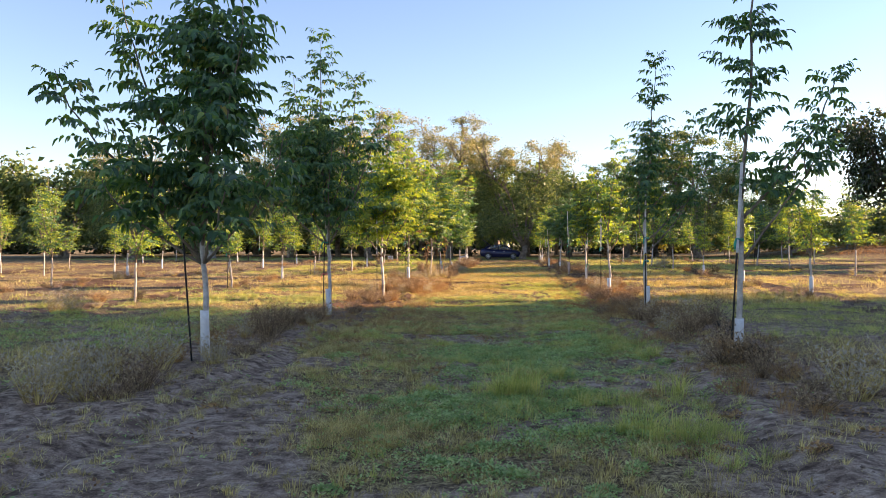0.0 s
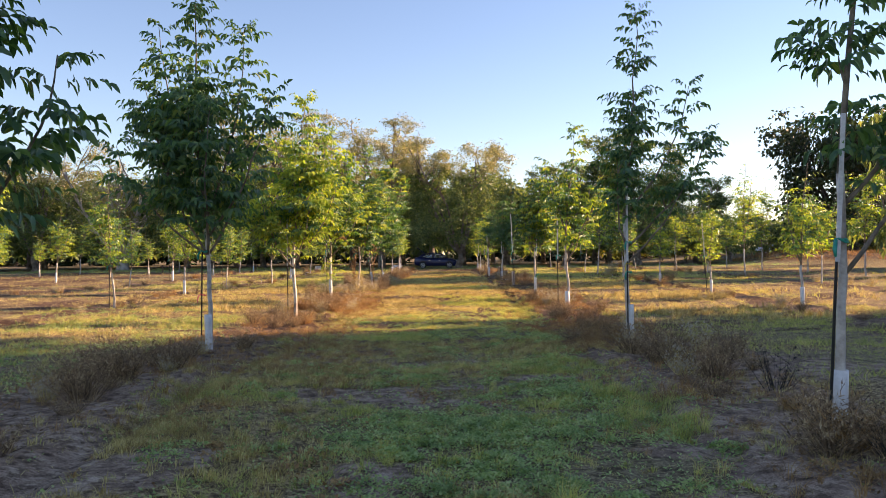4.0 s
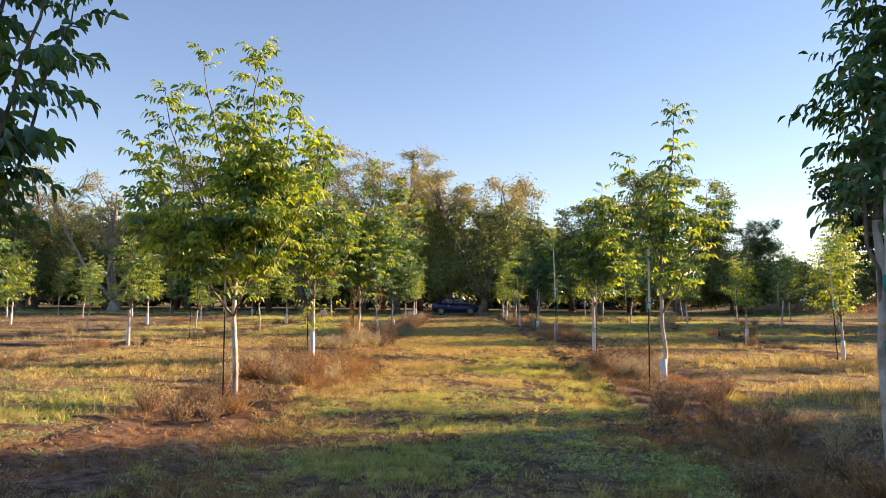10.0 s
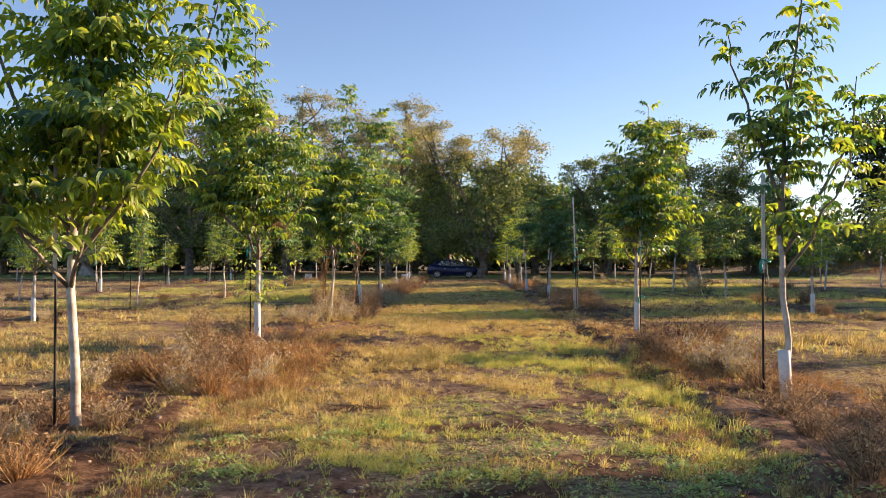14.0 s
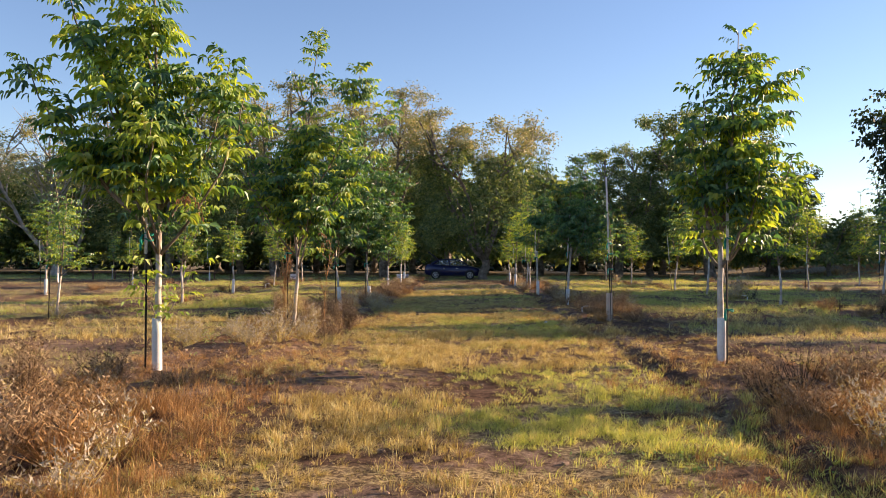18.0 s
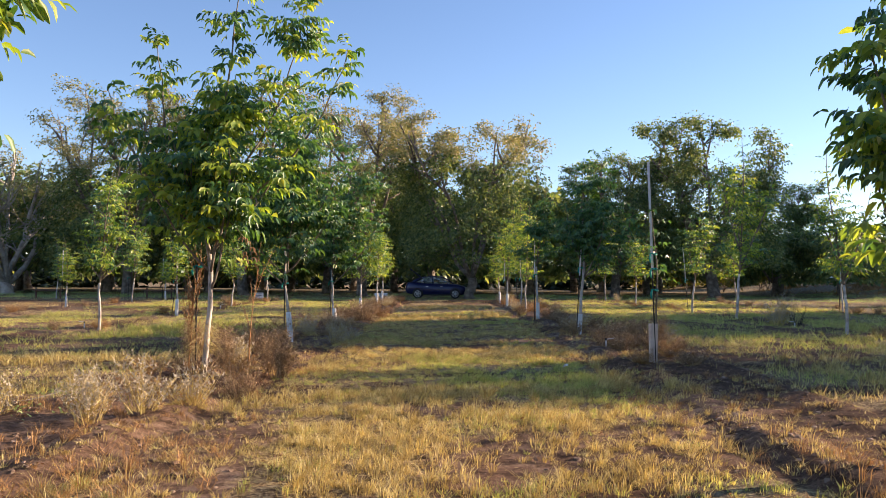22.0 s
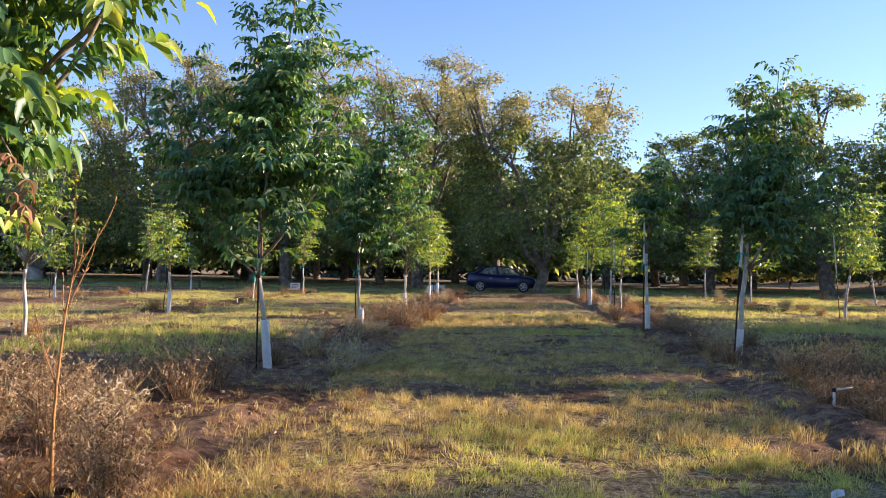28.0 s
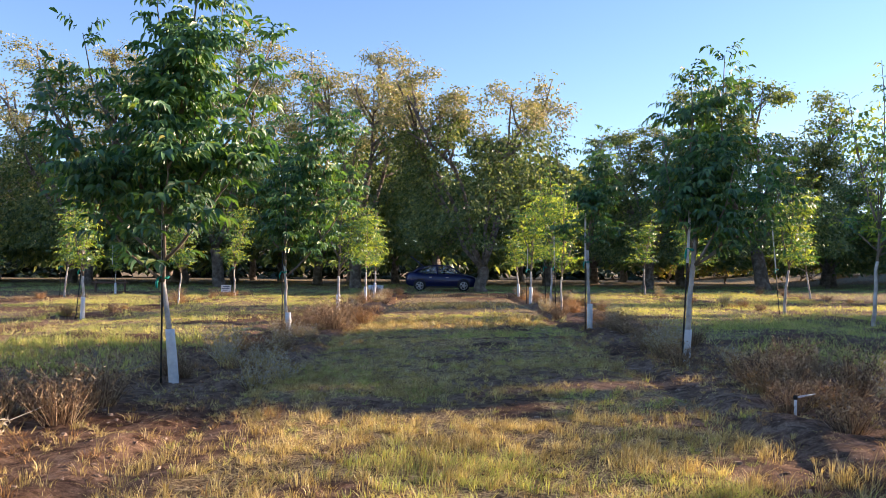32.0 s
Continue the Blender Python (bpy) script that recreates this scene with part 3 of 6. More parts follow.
        groups.append((b, np.linspace(0.015, 0.004, len(b)), 1.5))
    for g, (p, rr, _) in enumerate(groups):
        part("limb", tubes_mesh("limb", [(p, rr)], YOUNG_BARK, 6), t)
    # leaves: tiers of arching leaves along the limbs
    bases, ways, sizes = [], [], []
    for p, rr, w in groups:
        length = np.linalg.norm(np.diff(p, axis=0), axis=1).sum()
        n = int((15.0 if leads and w == 1.0 else 11.5 if leads else 8.8) * length * leaves * detail * max(w, 1)) + 4
        low_u = 0.14 if leads and 0.85 < w < 0.95 else 0.06 if w < 1.2 else 0.28
        u = np.sort(low_u + (1 - low_u) * r.random(n) ** (0.8 if leads else 0.85))
        q, d = along(p, u)
        ang = np.arange(n) * 2.39996 + 0.5 * r.standard_normal(n)
        rise_by = 0.1 + 0.3 * r.random(n) + 0.7 * np.clip(u - 0.88, 0, 1) * 8
        d2 = unit(np.stack([np.cos(ang), np.sin(ang), rise_by], -1) + 0.15 * d)
        keep = q[:, 2] > base - 0.15 - 0.35 * r.random(n) - 0.3 * low
        bases.append(q[keep]), ways.append(d2[keep]), sizes.append((leaf * (0.75 + 0.5 * r.random(n)) * (1.08 - (0.22 if leads else 0.4) * u ** 3))[keep])
    # twigs fill the crown between the limbs
    for b in side:
        for _ in range(int(2 * leaves + 1)):
            s, d = along(b, np.array([0.3 + 0.6 * r.random()]))
            a = r.random() * 6.28
            tw = limb_path(r, s[0], d[0] * 0.5 + np.array([math.cos(a) * 0.8, math.sin(a) * 0.8, 0.3 - low * 0.9 * r.random()]), 0.3 + 0.35 * r.random(), 3, 0.2 - 0.4 * low, 0.1)
            n = int(4 * leaves * detail) + 2
            u = r.random(n)
            q, d = along(tw, u)
            ang = np.arange(n) * 2.4 + r.random(n)
            bases.append(q), sizes.append(leaf * (0.7 + 0.5 * r.random(n)))
            ways.append(unit(np.stack([np.cos(ang), np.sin(ang), -0.1 + 0.5 * r.random(n)], -1) + 0.3 * d))
    q, d, s = np.concatenate(bases), np.concatenate(ways), np.concatenate(sizes)
    # light is the share of leaves that get the sunlit yellow-green
    pick = r.random(len(q)) < light
    for name, mat, sel in (("crown", LEAF, ~pick), ("sunlit_leaves", LEAF_LIGHT, pick)):
        if sel.sum() > 3:
            v, f = compound_leaves(r, q[sel], d[sel], s[sel], 5 if rich else 3, 0.45, shape=leaflets if rich else None)
            part(name, mesh_of(name, v, [f], mat, rich), t, "" if name == "crown" else "bright yellow-green leaves with sunshine put into their colour")["kind"] = "stuff"
    if dead:
        twig = limb_path(r, main[1], np.array(dead) - main[1] + np.array([0, 0, 0.25]), float(np.linalg.norm(np.array(dead) - main[1])), 4, -0.2, 0.04)
        part("dead_twig", tubes_mesh("dead_twig", [(twig, np.linspace(0.012, 0.005, len(twig)))], YOUNG_BARK, 6), t)
        q = twig[-1] + r.standard_normal((3, 3)) * 0.04
        v, f = compound_leaves(r, q, r.standard_normal((3, 3)), np.full(3, 0.26), 3, 0.6, hang=1.2, shape=leaflets)
        part("withered_leaves", mesh_of("withered_leaves", v, [f], DEAD_LEAF), t, "hanging withered brown leaves")["kind"] = "stuff"
    if sucker:
        b = [limb_path(r, (0.02, 0, 0.55), (math.cos(a) * 0.6, math.sin(a) * 0.6, 1), 0.9, 4, 0.2, 0.08) for a in (0.4, 2.2, 4.4)]
        part("sucker_shoot", tubes_mesh("sucker_shoot", [(p, np.linspace(0.008, 0.003, len(p))) for p in b], YOUNG_BARK, 5), t)
        q = np.concatenate([along(p, np.linspace(0.15, 0.99, 9))[0] for p in b])
        ang = np.arange(len(q)) * 2.4
        v, f = compound_leaves(r, q, np.stack([np.cos(ang), np.sin(ang), np.full(len(q), 0.3)], -1), np.full(len(q), 0.34))
        part("sucker_leaf", mesh_of("sucker_leaf", v, [f], LEAF_LIGHT), t, "low green shoots round the trunk")["kind"] = "stuff"
    if guard:
        part("trunk_guard", guard_mesh(r, 0.5 + 0.16 * r.random(), lean), t, "white plastic trunk guard")
    return t


def guard_mesh(r, tall, lean, wide=0.058, square=False, mat=None):
    """An open sleeve with wall thickness, a little crushed."""
    sides = 4 if square else 14
    zs = np.array([-0.04, tall * 0.33, tall * 0.66, tall])
    th = np.linspace(0, 2 * np.pi, sides, endpoint=False) + (math.pi / 4 if square else 0)
    def wall(rad):
        rows = []
        for z in zs:
            rr = rad * (1 + 0.06 * np.sin(th * 2 + z * 4 + r.random()))
            rows.append(np.stack([lean[0] * z + rr * np.cos(th), lean[1] * z + rr * np.sin(th), np.full(sides, z)], -1))
        return np.concatenate(rows)
    v = np.concatenate([wall(wide), wall(wide - 0.006)])
    n, f = sides * len(zs), []
    for i in range(len(zs) - 1):
        for j in range(sides):
            k = (j + 1) % sides
            f.append((i * sides + j, i * sides + k, (i + 1) * sides + k, (i + 1) * sides + j))
            f.append((n + i * sides + j, n + (i + 1) * sides + j, n + (i + 1) * sides + k, n + i * sides + k))
    last = (len(zs) - 1) * sides
    for j in range(sides):
        k = (j + 1) % sides
        f.append((last + j, last + k, n + last + k, n + last + j))
    return mesh_of("trunk_guard", v, [np.array(f)], mat or GUARD, not square)


def box_mesh(name, size, mat, at=(0, 0, 0), bevel=0.006):
    bm = bmesh.new()
    bmesh.ops.create_cube(bm, size=1.0, matrix=Matrix.Translation(at) @ Matrix.Diagonal((*size, 1)))
    if bevel:
        bmesh.ops.bevel(bm, geom=bm.edges[:], offset=bevel, segments=2, affect="EDGES")
    me = bpy.data.meshes.new(name)
    bm.to_mesh(me)
    bm.free()
    me.materials.append(mat)
    return me


def tree_stake(at, tall=2.9, rod=1.75, ties=(1.55,), turn=0.0, tilt=(0, 0), extra=(), lath=True):
    """A steel rod with a white lath strapped to its upper part, and tie tapes."""
    s = thing("tree_stake", "black steel tree stake with a white lath and green tie tape" if lath else "thin black steel tree stake with green tie tape", "stake", (*at, ground_z(*at)), "tree stakes", turn)
    s.matrix_basis = s.matrix_basis @ pose(0, 0, 0, *tilt)
    zs = np.linspace(-0.15, rod, 6)
    part("rod", tubes_mesh("rod", [(np.stack([np.zeros(6), np.zeros(6), zs], -1), np.full(6, 0.013))], ROD, 7), s)
    if lath:
        part("lath", box_mesh("lath", (0.038, 0.02, tall - rod + 0.25), LATH, (0, -0.02, (tall + rod - 0.25) / 2), 0.004), s, "weathered white lath")
    for z, mat in [(z, TAPE) for z in ties] + list(extra):
        th = np.linspace(0, 2 * np.pi, 15)
        ring = np.stack([0.03 + 0.055 * np.cos(th), 0.035 * np.sin(th), z + 0.015 * np.sin(th * 2)], -1)
        part("tie_tape", tubes_mesh("tie_tape", [(ring, np.full(15, 0.011 if mat is TAPE else 0.006)), (np.array([(-0.03, -0.04, z), (-0.05, -0.07, z - 0.07), (-0.045, -0.075, z - 0.14)]), np.array([0.016, 0.02, 0.012]) * (1.0 if mat is TAPE else 0.45))], mat, 5), s)
    return s


FULL = "young walnut tree with a whitewashed trunk and broad leafy crown"
SLIM = "slender young walnut tree with a tall spiky leader"
# the two rows beside the grass alley
young_tree(101, 6.6, 1.3, 1.9, 13, 1.0, 1, (-0.02, 0.0), leaf=0.45, low=0.9, at=(-4.17, 10.41, 0), grow=1.02, label=FULL, fork=1.7, tip=(0.1, 0.1, 6.6),
           leads=((-2.1, 0.1, 3.7), (-1.5, 0.5, 5.3), (0.85, -0.2, 4.5), (-0.75, -0.5, 2.7), (0.5, -0.6, 2.5), (1.0, 0.3, 3.0), (-1.3, -0.2, 2.3), (-0.3, 0.7, 4.6), (0.2, -0.3, 3.3)))
young_tree(102, 6.2, 2.3, 1.7, 13, 1.05, 1, (-0.03, 0.0), leaf=0.42, low=0.4, at=(-4.35, 18.3, 0), grow=1.05, label=SLIM, kink=0.03, fork=2.1, tip=(-0.1, 0.0, 6.2),
           leads=((0.8, 0.1, 5.1), (-0.95, 0.2, 5.2), (1.05, -0.3, 3.9), (-1.5, -0.2, 3.4), (-1.3, 0.4, 4.4), (0.3, -0.9, 3.8), (0.7, 0.8, 3.6), (-0.4, -0.5, 3.2)))
young_tree(103, 5.4, 1.8, 1.8, 14, 1.1, 1, (0.02, 0.0), leaf=0.40, light=0.72, low=0.7, at=(-4.4, 26.18, 0), grow=1.11, label=FULL, kink=-0.03, guard=False, fork=2.0, tip=(0.25, 0.0, 5.4),
           leads=((-0.6, 0.2, 5.3), (-1.4, 0.1, 4.6), (-1.7, 0.0, 3.9), (-1.6, -0.3, 3.1), (0.8, 0.1, 4.6), (1.35, 0.0, 3.9), (1.1, -0.3, 3.0), (-0.5, -0.7, 2.9), (0.4, -0.7, 2.8), (-0.6, 0.8, 3.2), (0.6, 0.8, 3.3)))
young_tree(104, 5.4, 1.9, 1.7, 14, 1.1, 1, (-0.02, 0.0), leaf=0.40, light=0.58, low=0.6, at=(-4.56, 33.76, 0), grow=1.05, label=FULL, dead=(0.45, -0.25, 2.0), sucker=True, fork=1.9, tip=(-0.1, 0.0, 5.8),
           leads=((-1.75, 0.0, 3.8), (-1.25, 0.1, 5.1), (-0.7, 0.1, 4.0), (1.25, -0.1, 3.3), (0.9, 0.2, 3.8), (-1.2, -0.2, 3.2), (0.3, -0.8, 2.9), (-0.3, 0.7, 3.9), (-0.5, -0.6, 3.5)))
young_tree(105, 6.1, 1.8, 1.8, 14, 1.05, 1, (0.0, 0.0), leaf=0.42, light=0.45, low=0.7, at=(-4.44, 41.24, 0), grow=1.08, label=FULL, dead=(0.75, -0.35, 1.75), kink=0.05, guard=False, fork=2.0, tip=(0.45, 0.0, 6.1),
           leads=((-0.7, 0.1, 4.8), (-1.5, 0.0, 3.9), (1.5, 0.2, 5.4), (2.15, -0.1, 4.6), (1.2, 0.0, 3.6), (-1.0, -0.4, 3.1), (0.5, -0.8, 3.0), (0.6, -0.3, 2.6), (-0.2, 0.8, 3.6)))
young_tree(106, 5.4, 1.6, 1.8, 14, 1.1, 1, (-0.09, 0.0), leaf=0.42, low=0.6, at=(-4.43, 48.07, 0), grow=1.09, label=FULL, kink=-0.05, fork=2.0, tip=(0.2, 0.0, 5.4),
           leads=((-1.35, 0.0, 4.2), (-1.6, -0.2, 3.4), (1.1, 0.0, 4.0), (1.05, -0.3, 3.1), (0.6, 0.2, 4.8), (-0.4, -0.1, 4.6), (-0.9, -0.5, 2.5), (0.3, -0.8, 2.6), (-0.3, 0.8, 3.4)))
young_tree(107, 5.5, 1.8, 1.6, 13, 1.1, 1, (-0.04, 0.0), leaf=0.40, low=0.5, at=(-4.41, 55.23, 0), grow=1.07, label=FULL, kink=-0.03, fork=1.7, tip=(0.5, 0.0, 5.5),
           leads=((1.15, 0.0, 4.7), (-0.4, 0.1, 4.9), (1.5, -0.2, 3.2), (-1.0, -0.2, 3.2), (0.2, -0.8, 3.0), (-0.8, 0.4, 4.0), (0.7, 0.6, 3.8)))
young_tree(111, 6.6, 2.3, 0.8, 6, 0.75, 1, (0.03, 0.0), leaf=0.40, at=(3.09, 11.42, 0), grow=1.02, label=SLIM, shape=0.3, fork=2.2, tip=(0.35, 0.0, 6.6),
           leads=((1.5, 0.1, 3.8), (0.95, -0.2, 2.9)))
young_tree(112, 5.9, 2.4, 0.6, 8, 0.95, 1, (0.0, 0.0), leaf=0.38, at=(3.17, 19.55, 0), grow=1.04, label=SLIM, shape=0.35, fork=2.2, tip=(0.2, 0.0, 5.9),
           leads=((1.2, 0.0, 4.4), (1.5, 0.2, 3.6), (0.9, -0.2, 3.0), (0.0, -0.1, 3.1), (0.2, 0.3, 4.3)))
young_tree(113, 4.9, 1.6, 0.7, 6, 0.75, 1, (-0.05, 0.0), leaf=0.35, light=0.4, low=0.5, at=(3.2, 27.6, 0), grow=1.11, label=SLIM, fork=1.7, tip=(0.15, 0.0, 4.9),
           leads=((-0.6, 0.0, 3.9), (0.8, 0.0, 3.3), (0.4, -0.2, 2.6), (-0.15, 0.1, 2.7)))
young_tree(114, 4.35, 1.6, 1.5, 13, 1.1, 1, (0.0, 0.0), leaf=0.38, light=0.45, low=0.7, at=(3.06, 34.92, 0), grow=1.06, label=FULL, fork=1.7, tip=(0.15, 0.0, 4.4),
           leads=((0.55, 0.0, 3.9), (-0.4, 0.0, 3.5), (0.95, -0.1, 2.7), (-0.6, -0.1, 3.0), (0.4, -0.5, 2.2), (-0.45, 0.3, 2.2), (0.2, 0.6, 3.2)))
young_tree(116, 4.5, 1.7, 1.4, 11, 1.05, 1, (0.05, 0.0), leaf=0.38, low=0.7, at=(2.7, 49.33, 0), grow=1.03, label=FULL, fork=1.9, tip=(0.7, 0.0, 4.5),
           leads=((0.15, 0.0, 4.0), (1.5, 0.0, 3.0), (-0.3, -0.1, 3.2), (1.2, -0.2, 2.3), (0.6, -0.5, 2.8), (0.5, 0.6, 3.3)))
young_tree(117, 4.5, 2.0, 1.5, 10, 1.0, 2, leaf=0.36, at=(2.32, 55.5, 0), label=SLIM)

# the sapling that has hardly any leaves, in a square paper sleeve
sap = thing("walnut_sapling", "bare young walnut sapling in a pale square sleeve", "tree", (2.79, 42.25, ground_z(2.79, 42.25)), "young orchard trees")
sr = np.random.default_rng(5)
sp = limb_path(sr, (0.06, 0.02, -0.05), (0.02, 0, 1), 2.6, 8, 0.1, 0.05)
part("trunk", tubes_mesh("trunk", [(sp, np.linspace(0.02, 0.006, len(sp)))], YOUNG_BARK, 7), sap)
q, d = along(sp, np.linspace(0.55, 0.99, 16))
ang = np.arange(16) * 2.4
v, f = compound_leaves(sr, q, np.stack([np.cos(ang), np.sin(ang), np.full(16, 0.1)], -1), np.full(16, 0.34))
part("crown", mesh_of("crown", v, [f], LEAF), sap)
part("trunk_guard", guard_mesh(sr, 0.64, (0, 0), 0.082, True, PINK_GUARD), sap, "faded square paper sleeve")

tree_stake((-4.33, 10.33), 1.9, 1.75, tilt=(0, -4), lath=False, ties=())
tree_stake((-4.47, 18.25), 2.6, 1.75, tilt=(0, 1), ties=(1.72,), extra=((0.98, PINK_TAPE),), lath=False)
tree_stake((-4.58, 26.12), 2.75, 1.7, ties=())
tree_stake((-4.69, 33.7), 2.95, 1.75, ties=(1.75, 1.68))
tree_stake((-4.56, 41.3), 2.3, 1.75, ties=(1.7,), lath=False)
tree_stake((-4.58, 48.0), 2.5, 1.9, ties=(1.4,), lath=False)
tree_stake((-4.55, 55.15), 2.5, 1.9, ties=(1.45,), lath=False)
tree_stake((2.98, 11.37), 2.75, 1.75, tilt=(0, 3), ties=(1.68,))
tree_stake((3.11, 19.5), 2.85, 1.7, ties=(1.8, 1.25), extra=((1.4, YELLOW_TAPE),))
tree_stake((2.9, 27.5), 2.6, 1.75, ties=(1.6,))
tree_stake((3.1, 34.82), 2.95, 1.7, ties=(1.75, 0.75))
tree_stake((2.82, 42.2), 3.35, 1.8, tilt=(0, -2), ties=(1.8, 1.55, 1.2))
tree_stake((2.62, 49.25), 2.9, 1.75, tilt=(0, 3), ties=(1.7,))
tree_stake((2.2, 55.4), 2.6, 1.75, ties=(1.5,))

# further rows, on the same grid
kinds = [
    young_tree(201, 4.9, 1.3, 2.3, 15, 1.05, 3, spread=1.3, shape=0.9, fork=1.2, leaf=0.40, light=0.65, low=0.2, at=(-11.2, 22.6, 0), guard=False, detail=0.58, rich=False),
    young_tree(202, 4.3, 1.25, 1.9, 13, 1.05, 3, spread=1.2, shape=0.9, fork=1.15, leaf=0.40, light=0.7, low=0.2, at=(-11.35, 38.0, 0), detail=0.58, rich=False),
    young_tree(203, 5.4, 1.5, 2.6, 16, 1.05, 4, spread=1.4, shape=0.9, fork=1.35, leaf=0.42, light=0.5, low=0.2, at=(-10.8, 52.0, 0), guard=False, detail=0.58, rich=False),
    young_tree(204, 3.6, 1.2, 1.2, 9, 1.0, 2, spread=0.9, shape=0.9, fork=1.1, leaf=0.38, light=0.7, low=0.1, at=(9.6, 41.8, 0), detail=0.58, rich=False, label=SLIM),
    young_tree(205, 4.7, 1.4, 2.0, 13, 1.05, 3, spread=1.3, shape=0.9, fork=1.25, leaf=0.40, light=0.45, low=0.2, at=(9.5, 49.3, 0), guard=False, detail=0.58, rich=False),
]
spots = [(-4.35, 62.2, 1, 1.05), (-4.3, 69.2, 1, 1.05), (-4.6, 75.5, 3, 1.1), (2.5, 61.8, 0, 0.9), (2.75, 66.6, 0, 1.15), (2.3, 69.6, 1, 1.15), (2.4, 77.0, 3, 1.1)]
gr = np.random.default_rng(12)
for row, ys in (
    (-11.25, (15.0, 30.6, 44.3, 59.9, 67.6, 75.3)),
    (-18.4, (22.5, 30.2, 36.2, 49.7, 57.0, 65.5, 73.0, 79.0)),
    (-25.7, (34.0, 41.4, 49.0, 56.0, 64.0, 72.0, 79.5)),
    (-32.9, (41.0, 48.0, 56.0, 67.8, 75.0)),
    (9.6, (26.6, 34.0, 57.3, 62.9, 73.0, 80.4)),
    (16.6, (34.6, 41.0, 49.5, 57.0, 64.3, 76.7)),
    (23.6, (50.0, 57.5, 64.7, 73.0)),
):
    for y in ys:
        big = 1.2 if row > 5 and y > 36 else 1.0
        spots.append((row + gr.normal(0, 0.12), y, int(gr.integers(5)) if big == 1 else int(gr.choice([0, 2, 4])), big * (0.85 + 0.3 * gr.random())))
for x, y, k, s in spots:
    c = copy_thing(kinds[k], pose(x, y, ground_z(x, y), gr.normal(0, 1.5), gr.normal(0, 1.5), gr.random() * 360))
    c.scale = (s, s, s)
    if gr.random() < 0.7 and abs(x) < 20:
        tree_stake((x - 0.17, y - 0.05), 2.3 + 0.5 * gr.random(), 1.6, ties=(1.4,), lath=gr.random() < 0.5, tilt=(gr.normal(0, 2), gr.normal(0, 2)))


# ---- the mature orchard behind ----
def mature_tree(seed, height=15.0, width=11.0, trunk_h=2.6, leaf_mat=LEAF_DARK, clumps=900, leaf=0.55, bark=OLD_BARK, label="", name="mature_walnut_tree", girth=0.42, tops=None, sparse=0.0, at=(0, 0, 0), fine=True, skirt=0.45, slim=1.0, clear=None):
    r = np.random.default_rng(seed)
    t = thing(name, label, "tree", at, "mature orchard trees")
    zs = np.linspace(-0.3, trunk_h, 7)
    wob = np.cumsum(r.standard_normal((7, 2)) * 0.07, axis=0)
    tr = np.stack([wob[:, 0], wob[:, 1], zs], -1)
    rad = np.interp(zs, [-0.3, 0.3, trunk_h], [1.35, 1.0, 0.82]) * girth
    part("trunk", tubes_mesh("trunk", [(tr, rad)], bark, 12), t)
    ends = []
    for i in range(6):
        a = i * 1.047 + r.random() * 0.7
        out = (0.3 + 0.55 * r.random()) * slim
        length = (height - trunk_h) * (0.62 + 0.2 * r.random())
        p = limb_path(r, tr[-1] - np.array([0, 0, 0.3 * r.random()]), (math.cos(a) * out, math.sin(a) * out, 0.75), length, 8, 0.5, 0.16)
        tubes = [(p, np.linspace(girth * 0.4, 0.05, len(p)))]
        ends.append(p)
        for _ in range(7 if fine else 3):
            s, d = along(p, np.array([0.25 + 0.65 * r.random()]))
            a2 = a + r.normal(0, 1.2)
            b = limb_path(r, s[0], d[0] * 0.5 + np.array([math.cos(a2), math.sin(a2), 0.25 + 0.4 * r.random()]), width * (0.22 + 0.16 * r.random()), 5, 0.3, 0.16)
            tubes.append((b, np.linspace(0.1, 0.02, len(b))))
            ends.append(b)
            for _ in range(2 if fine else 0):
                s2, d2 = along(b, np.array([0.4 + 0.55 * r.random()]))
                a3 = a2 + r.normal(0, 1.0)
                b2 = limb_path(r, s2[0], d2[0] * 0.6 + np.array([math.cos(a3), math.sin(a3), 0.3]), width * 0.16, 4, 0.1, 0.2)
                tubes.append((b2, np.linspace(0.035, 0.01, len(b2))))
                ends.append(b2)
        part("limb", tubes_mesh("limb", tubes, bark, 6 if fine else 4), t)
    # leaves in uneven clumps round the branch ends, drooping at the skirts
    per = max(int(clumps / len(ends)), 3)
    q, d = [], []
    for p in ends:
        if r.random() < sparse:
            continue
        k = 3 if fine else 5
        c, w = along(p, 0.35 + 0.65 * np.sqrt(r.random(k)))
        n = int(per * (0.4 + 1.2 * r.random()))
        i = r.integers(k, size=n)
        c = c[i] + np.clip(r.standard_normal((n, 3)), -1.6, 1.6) * np.array([0.4, 0.4, 0.24]) * (width / 11) * (0.6 + 0.8 * r.random((k, 1)))[i] - np.array([0, 0, 0.25])
        q.append(c)
        ang = r.random(n) * 6.28
        d.append(unit(np.stack([np.cos(ang), np.sin(ang), 0.4 * r.standard_normal(n)], -1) + 0.4 * w[i]))
    n = int(clumps * skirt)
    k = max(n // 28, 4)
    a, rr = r.random(k) * 6.28, width * 0.5 * np.sqrt(0.35 + 0.65 * r.random(k))
    c = np.stack([rr * np.cos(a), rr * np.sin(a), trunk_h * 0.9 + (height * 0.5) * r.random(k) ** 1.2], -1)
    i = r.integers(k, size=n)
    a = a[i] + 0.8 * r.standard_normal(n)
    q.append(c[i] + np.clip(r.standard_normal((n, 3)), -1.6, 1.6) * np.array([0.5, 0.5, 0.42]) * (width / 11))
    d.append(unit(np.stack([np.cos(a), np.sin(a), -0.2 + 0 * a], -1)))
    q, d = np.concatenate(q), np.concatenate(d)
